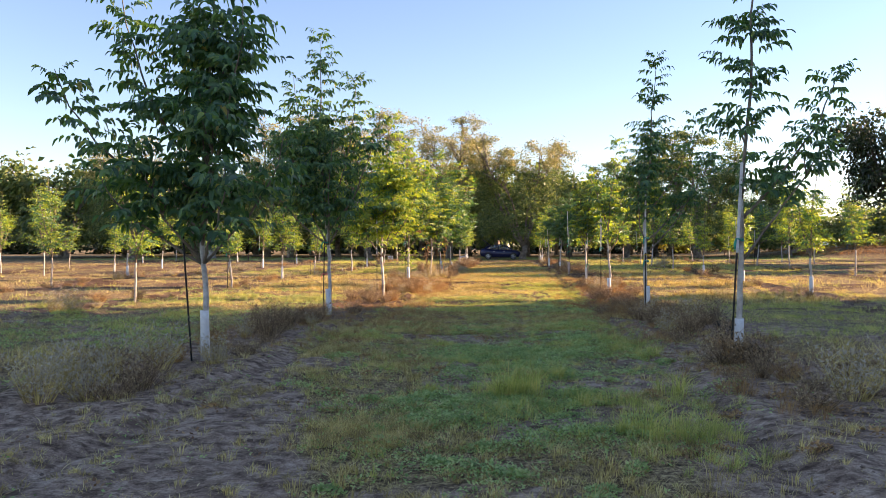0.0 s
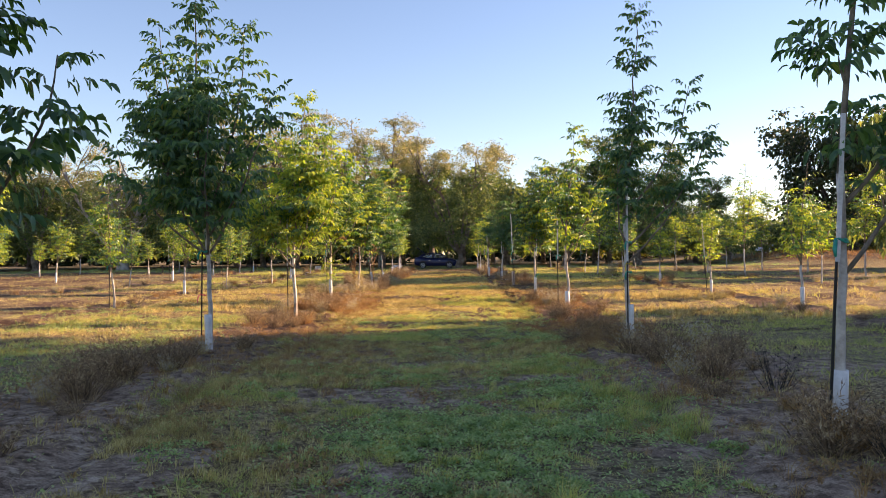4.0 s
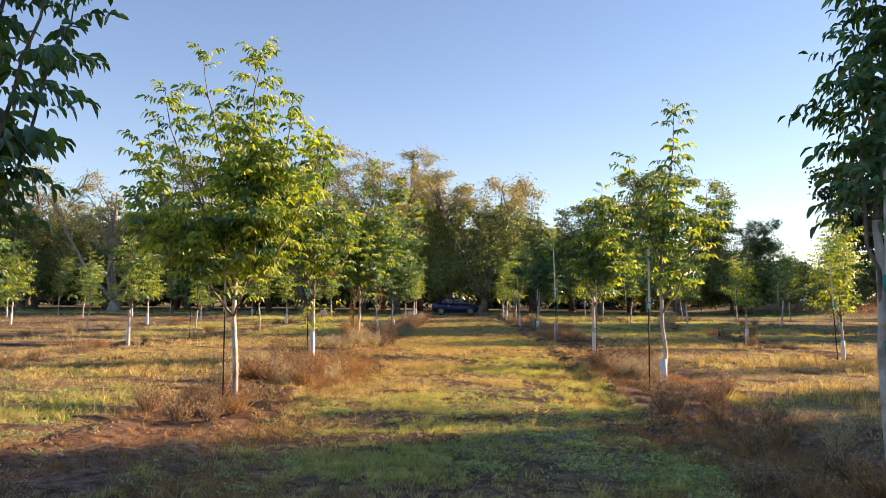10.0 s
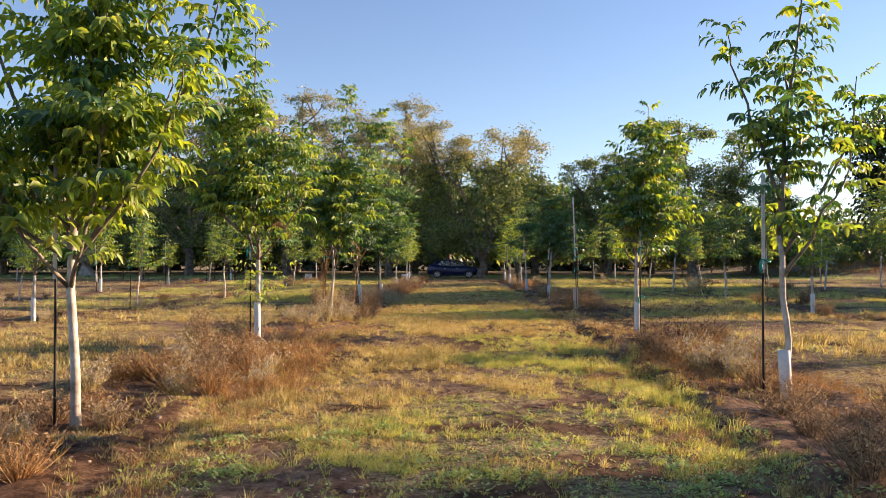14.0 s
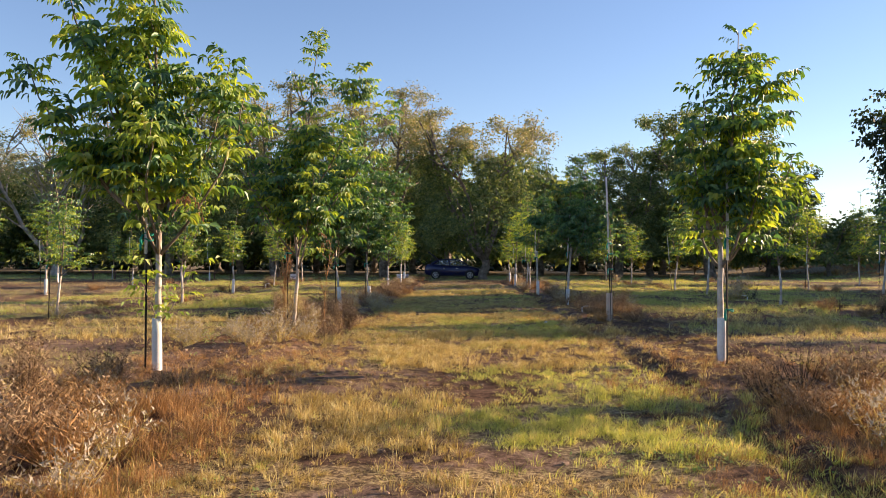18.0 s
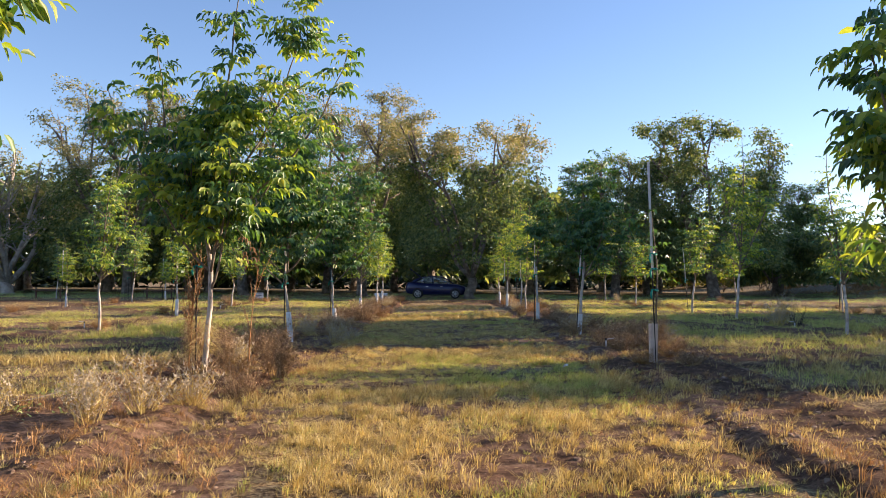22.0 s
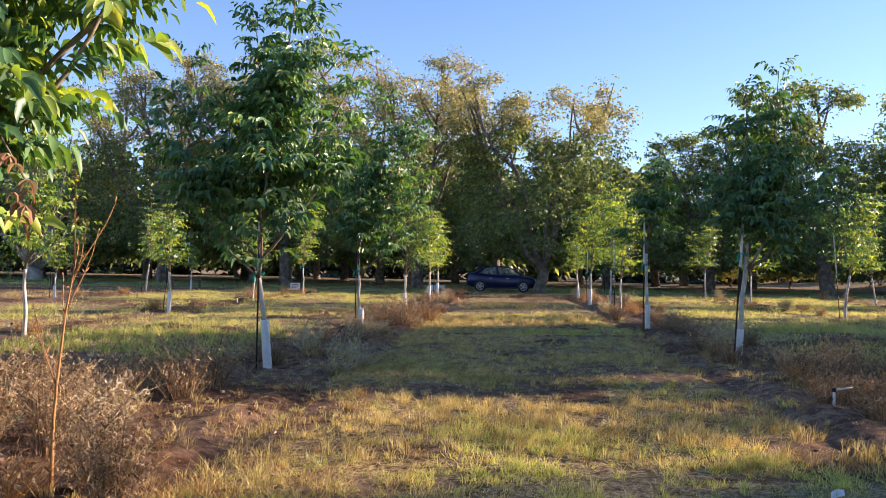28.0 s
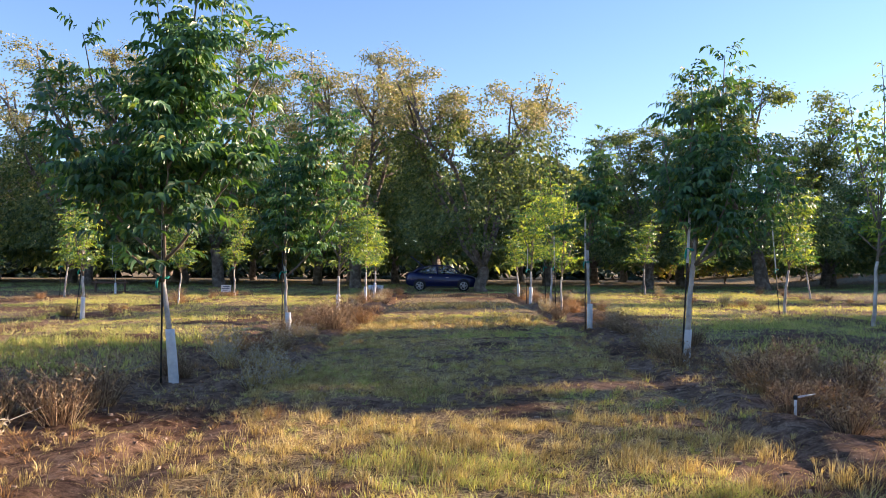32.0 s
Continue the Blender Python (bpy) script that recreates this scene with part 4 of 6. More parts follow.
    q = np.where(q[:, 2:3] < (clear or 0), q + np.array([0, 0, 1.0]) * (clear or 0), q)
    q[:, 2] = np.maximum(q[:, 2], trunk_h * 0.55 + 0.6 * r.random(len(q)))
    v, f = compound_leaves(r, q, d, leaf * (0.8 + 0.5 * r.random(len(q))), 1, 0.3, 0.3, 0.42, 0.3)
    hi = q[:, 2] > (tops or 1e9)
    if hi.any():
        v, f = compound_leaves(r, q[~hi], d[~hi], leaf * (0.8 + 0.5 * r.random((~hi).sum())), 1, 0.3, 0.3, 0.42, 0.3)
        v2, f2 = compound_leaves(r, q[hi], d[hi], leaf * (0.65 + 0.5 * r.random(hi.sum())), 1, 0.3, 0.28, 0.42, 0.3)
        part("thinning_top", mesh_of("thinning_top", v2, [f2], LEAF_BROWN), t, "thin brownish leaves at the top")["kind"] = "stuff"
    part("crown", mesh_of("crown", v, [f], leaf_mat), t)["kind"] = "stuff"
    return t


OLD = "tall mature walnut tree with grey trunk and thinning olive crown"
DENSE = "tall mature walnut tree with a dense dark green crown"
old = [
    mature_tree(301, 20.4, 11, 2.6, LEAF_DARK, 6800, 0.43, skirt=0.8, clear=2.7, label=OLD, tops=9.5, sparse=0.1, at=(-7.6, 93.0, 0)),
    mature_tree(302, 20.0, 10, 1.5, LEAF_DARK, 7800, 0.43, slim=0.8, skirt=0.7, clear=2.6, label=OLD, tops=9.5, sparse=0.05, at=(0.95, 87.2, 0), girth=0.36),
    mature_tree(303, 17.5, 9.6, 2.8, LEAF_DARK, 6600, 0.46, clear=2.4, skirt=0.9, label=DENSE, at=(21.0, 94.0, 0), girth=0.5),
    mature_tree(304, 17.0, 13, 0.9, LEAF_DARK, 4600, 0.42, SUNLIT_PALE_BARK, skirt=0.12, label="old walnut tree with several thick pale stems and a thin crown", tops=6.0, sparse=0.25, at=(-36.5, 93.0, 0), girth=0.66),
]
mr = np.random.default_rng(31)
for x, y, k, s in ((-17.2, 93.5, 0, 1.04), (-27.0, 94.0, 0, 1.04), (12.9, 94.5, 2, 0.82), (31.5, 108.0, 2, 0.75), (-46, 92, 1, 1.0)):
    c = copy_thing(old[k], pose(x, y, 0, 0, 0, mr.random() * 360))
    c.scale = (s, s, s)
deep = [
    mature_tree(311, 13.5, 12, 2.4, LEAF_DARK, 760, 1.35, clear=2.4, label=DENSE, fine=False, skirt=0.9, at=(-2.5, 103.5, 0), girth=0.4),
    mature_tree(312, 14.0, 12, 2.4, LEAF_DARK, 760, 1.35, clear=2.4, label=DENSE, fine=False, skirt=0.9, at=(-12.5, 104.5, 0), girth=0.4),
]
far_tree = mature_tree(313, 13.5, 12, 2.4, LEAF_DARK, 380, 1.7, label=DENSE, fine=False, at=(-22.5, 115.5, 0), girth=0.4)
for j in range(3):
    for i in range(-7, 4):
        x, y = i * 10.0 + (5.0 if j % 2 else 0.0) + mr.normal(0, 0.6) + 7.5, 104 + j * 11 + mr.normal(0, 0.6)
        if (abs(x + 2.5) < 5 or abs(x + 12.5) < 5) and j == 0 or x > 26:
            continue
        c = copy_thing(far_tree if j > 1 else deep[int(mr.integers(2))], pose(x, y, 0, 0, 0, mr.random() * 360))
        s = 0.9 + 0.25 * mr.random()
        c.scale = (s, s, s * (1.0 if x < 12 else 0.76))

# the dark oaks, the shrubs and the trees beyond the earth bank
oak = mature_tree(321, 17, 15, 2.2, LEAF_OAK, 3200, 0.92, DARK_BARK, "large spreading oak with a dense blackish-green crown", "oak_tree", 0.6, at=(51, 106, 0))
oak.scale = (1.15, 1.15, 1.35)
for x, y, s in ((65, 113, 1.5), (80, 122, 1.3)):
    copy_thing(oak, pose(x, y, 0, 0, 0, 70)).scale = (s, s, s)
shrub = mature_tree(331, 5.0, 6, 0.6, LEAF_YELLOW, 300, 0.85, OLD_BARK, "yellowing shrub beyond the earth bank", "shrub", 0.12, fine=False, at=(34, 118, 0))
for i in (0, 1, 2, 3, 4, 7, 8, 9, 10, 11, 12, 13, 14, 15):
    s = 0.6 + 0.6 * mr.random()
    copy_thing(shrub, pose(22 + i * 4.2 + mr.normal(0, 1), 122 + mr.normal(0, 6), 0, 0, 0, mr.random() * 360)).scale = (s, s, s)
for i in range(12):
    s = 0.8 + 0.35 * mr.random()
    copy_thing(far_tree, pose(30 + i * 8 + mr.normal(0, 2), 150 + mr.normal(0, 8), 0, 0, 0, mr.random() * 360)).scale = (s, s, s * 0.8)
# smaller trees at the edge of the old orchard and along the bank
for x, y, s in ((27.5, 98.5, 0.52), (31.6, 95.0, 0.5), (30.0, 103.0, 0.6), (38.6, 97.0, 0.36), (43.5, 100.0, 0.4), (48.5, 98.0, 0.34), (53.0, 99.0, 0.4)):
    copy_thing(deep[0 if x < 35 else 1], pose(x, y, ground_z(x, y), 0, 0, mr.random() * 360)).scale = (s, s, s)
# distant woods along the horizon
for i in range(34):
    s = 0.75 + 0.3 * mr.random()
    copy_thing(far_tree, pose(24 + i * 4.2 + mr.normal(0, 1), 182 + mr.normal(0, 5), 0, 0, 0, mr.random() * 360)).scale = (s, s, s * 0.8)
# added dark shrubs that close the old orchard and stand for its shade
dark_backdrop = mature_tree(332, 6.0, 9, 0.5, LEAF_OAK, 300, 1.8, OLD_BARK, "added dark shrub standing for the shade deep in the orchard", "dark_backdrop_shrub", 0.12, fine=False, at=(-117, 150, 0))
for i in range(20):
    copy_thing(dark_backdrop, pose(-110 + i * 7.2 + mr.normal(0, 1), 152 + mr.normal(0, 2), 0, 0, 0, mr.random() * 360)).scale = (1.2, 1.2, 1.0)
for i in range(20):
    copy_thing(dark_backdrop, pose(-106 + i * 7.2 + mr.normal(0, 1), 146 + mr.normal(0, 1), 0, 0, 0, mr.random() * 360)).scale = (1.1, 1.1, 0.6)
# unseen tall trees beside the field, added to throw shade over its near end
shade_caster = mature_tree(341, 29, 7, 2.0, LEAF_OAK, 480, 4.1, DARK_BARK, "unseen tall slim dense tree added to shade the orchard", "unseen_shade_tree", 0.5, fine=False, skirt=0.9, at=(55, 31.1, 0), slim=0.25)
for i in range(1, 16):
    copy_thing(shade_caster, pose(55 + 3.5 * (i % 2), 31.1 - i * 3.3, 0, 0, 0, mr.random() * 360))
# narrower unseen trees that thicken the edge of the added shade
for x, y in ((57, 33.8), (60, 31.5), (62, 28.9), (60, 25.0)):
    copy_thing(shade_caster, pose(x, y, 0, 0, 0, mr.random() * 360)).scale = (0.55, 0.55, 1.0)
for i in range(5):
    copy_thing(deep[i % 2], pose(-57 - i * 10.5, 95 + mr.normal(0, 2), 0, 0, 0, mr.random() * 360)).scale = (1.1, 1.1, 1.15)
# two more unseen trees, added to shade a band of the alley
for x, y in ((41, 62.0), (41, 66.3)):
    copy_thing(shade_caster, pose(x, y, 0, 0, 0, mr.random() * 360)).scale = (0.56, 0.56, 0.62)
# a slim unseen copy, added for a narrower shade band
copy_thing(shade_caster, pose(41, 52.9, 0, 0, 0, 20)).scale = (0.24, 0.24, 0.57)
# an unseen walnut tree, added for the farthest shade band
copy_thing(far_tree, pose(42, 80.5, 0, 0, 0, 20)).scale = (0.5, 0.5, 1.3)
for i in (0, 1, 4, 5, 6):
    s = 0.5 + 0.25 * mr.random()
    copy_thing(far_tree, pose(36 + i * 6.5, 138 + mr.normal(0, 3), 0, 0, 0, mr.random() * 360)).scale = (s, s, s)

# ---- the parked car ----
def car(at, colour, label, turn=0.0, raised=True):
    c = thing("car", label, "car", at, "", turn)
    paint, _, b = material("car_paint", 0.35, 0.3, 0.4)
    b.inputs["Base Color"].default_value = (*colour, 1)
    b.inputs["Coat Weight"].default_value = 0.35
    glass, _, b = material("car_glass", 0.05, 0.0, 0.5)
    b.inputs["Base Color"].default_value = (0.75, 0.8, 0.85, 1)
    b.inputs["Transmission Weight"].default_value = 0.85
    trim = grainy("black_car_trim", [(0.3, (0.012, 0.012, 0.013)), (0.7, (0.03, 0.03, 0.03))], 9, 0.6, 0.1, 0.002)
    alloy = grainy("alloy_rim", [(0.3, (0.5, 0.5, 0.52)), (0.7, (0.68, 0.68, 0.7))], 9, 0.3, 0.05, 0.002, 0.8)
    lamp, _, b = material("headlight_lens", 0.1, 0.0, 0.5)
    b.inputs["Base Color"].default_value = (0.7, 0.72, 0.75, 1)
    red, _, b = material("tail_light_lens", 0.2, 0.0, 0.5)
    b.inputs["Base Color"].default_value = (0.35, 0.01, 0.015, 1)
    # lower body: stations along the car, each a rounded section
    xs = np.array([-2.4, -2.36, -2.2, -1.9, -1.5, -1.0, -0.3, 0.4, 0.9, 1.3, 1.7, 2.05, 2.28, 2.38, 2.41])
    top = np.array([0.72, 0.9, 1.04, 1.07, 1.04, 0.99, 0.96, 0.95, 0.95, 0.93, 0.88, 0.8, 0.71, 0.62, 0.52])
    low = np.array([0.55, 0.42, 0.33, 0.28, 0.24, 0.21, 0.2, 0.2, 0.2, 0.21, 0.23, 0.25, 0.28, 0.33, 0.4])
    half = np.array([0.6, 0.76, 0.88, 0.94, 0.96, 0.965, 0.965, 0.965, 0.965, 0.96, 0.94, 0.88, 0.78, 0.66, 0.5])

    def loft(sections, mat, name):
        v = np.array(sections, float)
        n, k = v.shape[:2]
        i, j = np.meshgrid(np.arange(n - 1), np.arange(k), indexing="ij")
        f = np.stack([i * k + j, i * k + (j + 1) % k, (i + 1) * k + (j + 1) % k, (i + 1) * k + j], -1).reshape(-1, 4)
        ends = [np.arange(k)[None, ::-1], (n - 1) * k + np.arange(k)[None]]
        return mesh_of(name, v.reshape(-1, 3), [f, *ends], mat, True)

    def plate(corners, thick, mat, name, parent, label=""):
        q = np.array(corners, float)
        k = unit(np.cross(q[1] - q[0], q[2] - q[0])) * thick
        v = np.concatenate([q, q + k])
        f = np.array([(0, 3, 2, 1), (4, 5, 6, 7), (0, 1, 5, 4), (1, 2, 6, 5), (2, 3, 7, 6), (3, 0, 4, 7)])
        return part(name, mesh_of(name, v, [f], mat), parent, label)

    secs = []
    for x, t, l, h in zip(xs, top, low, half):
        secs.append([(x, -h * 0.9, l), (x, -h * 0.985, l + 0.1), (x, -h, l + 0.5 * (t - l)), (x, -h * 0.985, l + 0.72 * (t - l)), (x, -h * 0.95, t - 0.06), (x, -h * 0.84, t), (x, 0, t + 0.03),
                     (x, h * 0.84, t), (x, h * 0.95, t - 0.06), (x, h * 0.985, l + 0.72 * (t - l)), (x, h, l + 0.5 * (t - l)), (x, h * 0.985, l + 0.1), (x, h * 0.9, l), (x, 0, l)])
    part("body", loft(secs, paint, "body"), c)
    # the roof is an arc carried by slim pillars
    rx = np.array([-1.3, -0.95, -0.5, -0.1, 0.25, 0.5])
    rt = np.array([1.35, 1.41, 1.45, 1.46, 1.43, 1.385])
    rh = np.array([0.56, 0.58, 0.6, 0.6, 0.59, 0.57])
    secs = [[(x, -h, t - 0.07), (x, -h * 0.96, t - 0.02), (x, -h * 0.6, t + 0.01), (x, h * 0.6, t + 0.01), (x, h * 0.96, t - 0.02), (x, h, t - 0.07), (x, 0, t - 0.05)] for x, t, h in zip(rx, rt, rh)]
    part("roof", loft(secs, paint, "roof"), c)
    for s in (-1, 1):
        for name, path, rad in (("windscreen_pillar", [(1.3, s * 0.78, 0.94), (0.9, s * 0.68, 1.2), (0.5, s * 0.57, 1.37)], 0.045),
                                ("door_pillar", [(-0.28, s * 0.83, 0.95), (-0.3, s * 0.72, 1.2), (-0.34, s * 0.59, 1.41)], 0.055),
                                ("rear_pillar", [(-1.85, s * 0.78, 1.04), (-1.5, s * 0.68, 1.22), (-1.2, s * 0.57, 1.33)], 0.09)):
            part(name, tubes_mesh(name, [(np.array(path), np.full(3, rad))], paint, 8), c)
        plate([(-1.5, s * 0.79, 1.02), (-0.36, s * 0.82, 0.97), (-0.4, s * 0.6, 1.39), (-1.15, s * 0.58, 1.33)], 0.01, glass, "side_window", c)
        plate([(-0.22, s * 0.82, 0.97), (1.15, s * 0.8, 0.96), (0.5, s * 0.58, 1.35), (-0.28, s * 0.6, 1.4)], 0.01, glass, "side_window", c)
        part("mirror", box_mesh("mirror", (0.13, 0.19, 0.12), paint, (0.86, s * 1.0, 1.02), 0.04), c)
        part("headlight", box_mesh("headlight", (0.36, 0.16, 0.09), lamp, (2.12, s * 0.7, 0.68), 0.035), c)
        part("tail_light", box_mesh("tail_light", (0.14, 0.4, 0.09), red, (-2.25, s * 0.58, 0.9), 0.035), c)
        for x in (-0.75, 0.35):
            part("door_handle", box_mesh("door_handle", (0.2, 0.02, 0.025), alloy, (x, s * 0.965, 0.78), 0.006), c)
        part("sill", box_mesh("sill", (2.1, 0.05, 0.09), trim, (0, s * 0.945, 0.25), 0.02), c)
        for x in (-1.45, 1.42):
            th = np.linspace(-0.2, math.pi + 0.2, 17)
            part("wheel_arch", tubes_mesh("wheel_arch", [(np.stack([x + 0.385 * np.cos(th), np.full(17, s * 0.945), 0.31 + 0.36 * np.sin(th)], -1), np.full(17, 0.032))], trim, 6), c)
    plate([(1.32, -0.74, 0.96), (1.32, 0.74, 0.96), (0.5, 0.54, 1.37), (0.5, -0.54, 1.37)], 0.012, glass, "windscreen", c)
    for x in (-0.95, 0.1):
        for s in (-1, 1):
            part("car_seat", box_mesh("car_seat", (0.16, 0.46, 0.42), trim, (x, s * 0.36, 1.02), 0.06), c)
    part("steering_wheel", tubes_mesh("steering_wheel", [(np.stack([np.full(15, 0.62), 0.36 + 0.17 * np.cos(np.linspace(0, 6.28, 15)), 1.02 + 0.15 * np.sin(np.linspace(0, 6.28, 15))], -1), np.full(15, 0.014))], trim, 5), c)
    tail = part("tailgate", box_mesh("tailgate", (1.05, 1.22, 0.06), paint, (-0.5, 0, 0), 0.025), c, "raised tailgate" if raised else "", pose(-1.25, 0, 1.38, 0, 38 if raised else -26, 0))
    part("rear_window", box_mesh("rear_window", (0.6, 1.0, 0.02), glass, (-0.4, 0, 0.036), 0.006), tail)
    for piece in c.children:
        piece.matrix_basis = Matrix.Diagonal((0.96, 1.0, 1.14, 1.0)) @ piece.matrix_basis
    for x in (-1.4, 1.37):
        for s in (-1, 1):
            w = part("wheel", tubes_mesh("wheel", [(np.array([(x, s * 0.74, 0.35), (x, s * 0.76, 0.35), (x, s * 0.95, 0.35), (x, s * 0.97, 0.35)]), np.array([0.32, 0.355, 0.355, 0.32]))], trim, 26), c, "black tyre")
            th = np.linspace(0, 2 * np.pi, 29)
            ring = np.stack([x + 0.225 * np.cos(th), np.full(29, s * 0.975), 0.35 + 0.225 * np.sin(th)], -1)
            spokes = [(ring, np.full(29, 0.022))]
            for a in np.arange(5) * 1.2566:
                spokes.append((np.array([(x, s * 0.985, 0.35), (x + 0.22 * math.cos(a), s * 0.975, 0.35 + 0.22 * math.sin(a))]), np.array([0.05, 0.03])))
            part("rim", tubes_mesh("rim", spokes, alloy, 7), w, "silver five-spoke alloy rim")
    return c


car((-1.6, 88.6, ground_z(-1.6, 88.6)), (0.004, 0.008, 0.06), "dark blue fastback car with a raised tailgate parked in the shade")
car((54.2, 140.0, ground_z(54.2, 140.0)), (0.75, 0.76, 0.78), "white car parked on the terrace beyond the earth bank", 8, False)

# ---- dry weeds in the planted strips ----
def spikes(base, along_by, across):
    """Thin tapering stems or flecks, one triangle each."""
    n = len(base)
    return np.stack([base - across, base + across, base + along_by], 1).reshape(-1, 3), np.arange(n * 3).reshape(-1, 3)


def weed_mesh(seed, tall, wide, stems, heads, bushy):
    """Stems that fan out of one root, with side twigs, and the flecks of their dry heads."""
    r = np.random.default_rng(seed)
    a, lean = r.random(stems) * 6.28, r.random(stems) ** 0.7
    d = np.stack([np.cos(a) * lean * wide, np.sin(a) * lean * wide, tall * (0.4 + 0.6 * r.random(stems))], -1)
    root = np.stack([np.cos(a), np.sin(a), 0 * a], -1) * wide * 0.45 * r.random((stems, 1))
    pieces = [spikes(root, d, unit(np.cross(d, r.standard_normal((stems, 3)))) * 0.0045)]
    m = stems * bushy
    i = r.integers(stems, size=m)
    u = 0.15 + 0.8 * r.random((m, 1))
    s = root[i] + d[i] * u
    a = r.random(m) * 6.28
    e = np.stack([np.cos(a), np.sin(a), 0.3 + 0.9 * r.random(m)], -1) * (0.10 + 0.14 * r.random((m, 1))) * (0.25 + tall * 0.7)
    pieces.append(spikes(s, e, unit(np.cross(e, r.standard_normal((m, 3)))) * 0.003))
    i = r.integers(m, size=heads)
    h = s[i] + e[i] * (0.2 + 0.8 * r.random((heads, 1)))
    e2 = r.standard_normal((heads, 3)) * 0.02 + np.array([0, 0, 0.012])
    return joined(pieces), spikes(h, e2, unit(np.cross(e2, r.standard_normal((heads, 3)))) * 0.0085)


WEEDS = {}
for name, label, seed, tall, wide, stems, heads, bushy, stem_mat, head_mat in (
    ("dry_weed", "dry reddish-brown weed bush on bare soil", 1, 0.42, 0.28, 100, 440, 3, DRY_STEM, DRY_HEAD),
    ("dry_weed", "dry reddish-brown weed bush on bare soil", 2, 0.52, 0.32, 120, 540, 3, DRY_STEM, DRY_HEAD),
    ("dry_weed", "low dry brown weed on bare soil", 3, 0.28, 0.34, 90, 340, 3, DRY_STEM, DRY_HEAD),
    ("pale_weed", "dry weed with pale fluffy seed heads", 4, 0.6, 0.3, 44, 760, 6, DRY_GRASS, PALE_HEAD),
    ("pale_weed", "dry weed with pale fluffy seed heads", 5, 0.42, 0.28, 38, 580, 6, DRY_GRASS, PALE_HEAD),
    ("black_weed", "blackened dead weed stalks", 6, 0.6, 0.3, 46, 40, 2, BLACK_STEM, BLACK_STEM),
    ("rust_weed", "rust-coloured dry weed tuft", 7, 0.35, 0.3, 110, 300, 4, RUST_GRASS, DRY_HEAD),
    ("big_dry_weed", "large golden-brown dry weed bush", 8, 0.95, 0.24, 90, 1900, 7, DRY_STEM, DRY_HEAD),
):
    (v, f), (v2, f2) = weed_mesh(seed, tall, wide, stems, heads, bushy)
    WEEDS[seed] = (name, label, mesh_of("stem", v, [f], stem_mat), mesh_of("seed_head", v2, [f2], head_mat))


def weed(k, x, y, s=1.0, turn=0.0):
    name, label, stems, heads = WEEDS[k]
    w = new(name, stems)
    tagged(w, label, "weed", "dry weeds in the rows")
    w.matrix_basis = pose(x, y, ground_z(x, y) - 0.01, 0, 0, turn)
    w.scale = (s, s, s)
    part("seed_head", heads, w)["kind"] = "stuff"
    return w


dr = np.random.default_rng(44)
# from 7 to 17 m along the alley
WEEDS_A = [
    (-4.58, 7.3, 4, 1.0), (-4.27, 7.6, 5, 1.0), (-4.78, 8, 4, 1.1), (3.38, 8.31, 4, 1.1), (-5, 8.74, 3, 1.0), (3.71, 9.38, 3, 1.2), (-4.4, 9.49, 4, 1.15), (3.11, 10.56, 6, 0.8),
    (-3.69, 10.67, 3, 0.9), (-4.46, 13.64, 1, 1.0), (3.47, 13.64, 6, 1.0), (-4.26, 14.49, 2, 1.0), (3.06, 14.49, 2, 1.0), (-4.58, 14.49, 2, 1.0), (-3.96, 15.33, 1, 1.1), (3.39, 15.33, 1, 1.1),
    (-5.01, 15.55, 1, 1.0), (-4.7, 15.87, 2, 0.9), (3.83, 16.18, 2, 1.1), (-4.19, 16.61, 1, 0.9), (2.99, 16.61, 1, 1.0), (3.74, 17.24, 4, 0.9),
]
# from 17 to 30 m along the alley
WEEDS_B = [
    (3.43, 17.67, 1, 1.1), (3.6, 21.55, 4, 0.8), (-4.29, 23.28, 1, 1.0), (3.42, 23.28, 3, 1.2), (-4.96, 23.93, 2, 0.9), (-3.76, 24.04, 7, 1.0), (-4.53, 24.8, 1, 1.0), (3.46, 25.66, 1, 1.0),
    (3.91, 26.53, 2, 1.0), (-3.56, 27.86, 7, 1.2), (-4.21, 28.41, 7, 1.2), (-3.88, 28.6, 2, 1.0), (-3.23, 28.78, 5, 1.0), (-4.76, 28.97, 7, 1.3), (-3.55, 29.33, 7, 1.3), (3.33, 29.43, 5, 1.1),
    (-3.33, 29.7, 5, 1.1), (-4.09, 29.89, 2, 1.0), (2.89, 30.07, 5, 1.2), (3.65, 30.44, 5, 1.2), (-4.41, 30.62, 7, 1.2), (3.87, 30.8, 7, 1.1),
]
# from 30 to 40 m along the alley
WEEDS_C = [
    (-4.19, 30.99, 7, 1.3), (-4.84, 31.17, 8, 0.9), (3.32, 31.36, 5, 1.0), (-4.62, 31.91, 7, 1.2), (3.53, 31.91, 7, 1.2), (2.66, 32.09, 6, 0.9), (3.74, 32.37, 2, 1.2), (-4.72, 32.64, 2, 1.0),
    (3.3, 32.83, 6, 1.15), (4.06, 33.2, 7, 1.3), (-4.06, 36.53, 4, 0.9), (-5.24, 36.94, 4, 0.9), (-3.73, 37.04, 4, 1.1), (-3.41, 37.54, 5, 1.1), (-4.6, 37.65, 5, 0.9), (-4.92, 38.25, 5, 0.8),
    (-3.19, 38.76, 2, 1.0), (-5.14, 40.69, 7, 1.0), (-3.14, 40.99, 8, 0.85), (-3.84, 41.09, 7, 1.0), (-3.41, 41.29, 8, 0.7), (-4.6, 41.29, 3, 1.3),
]
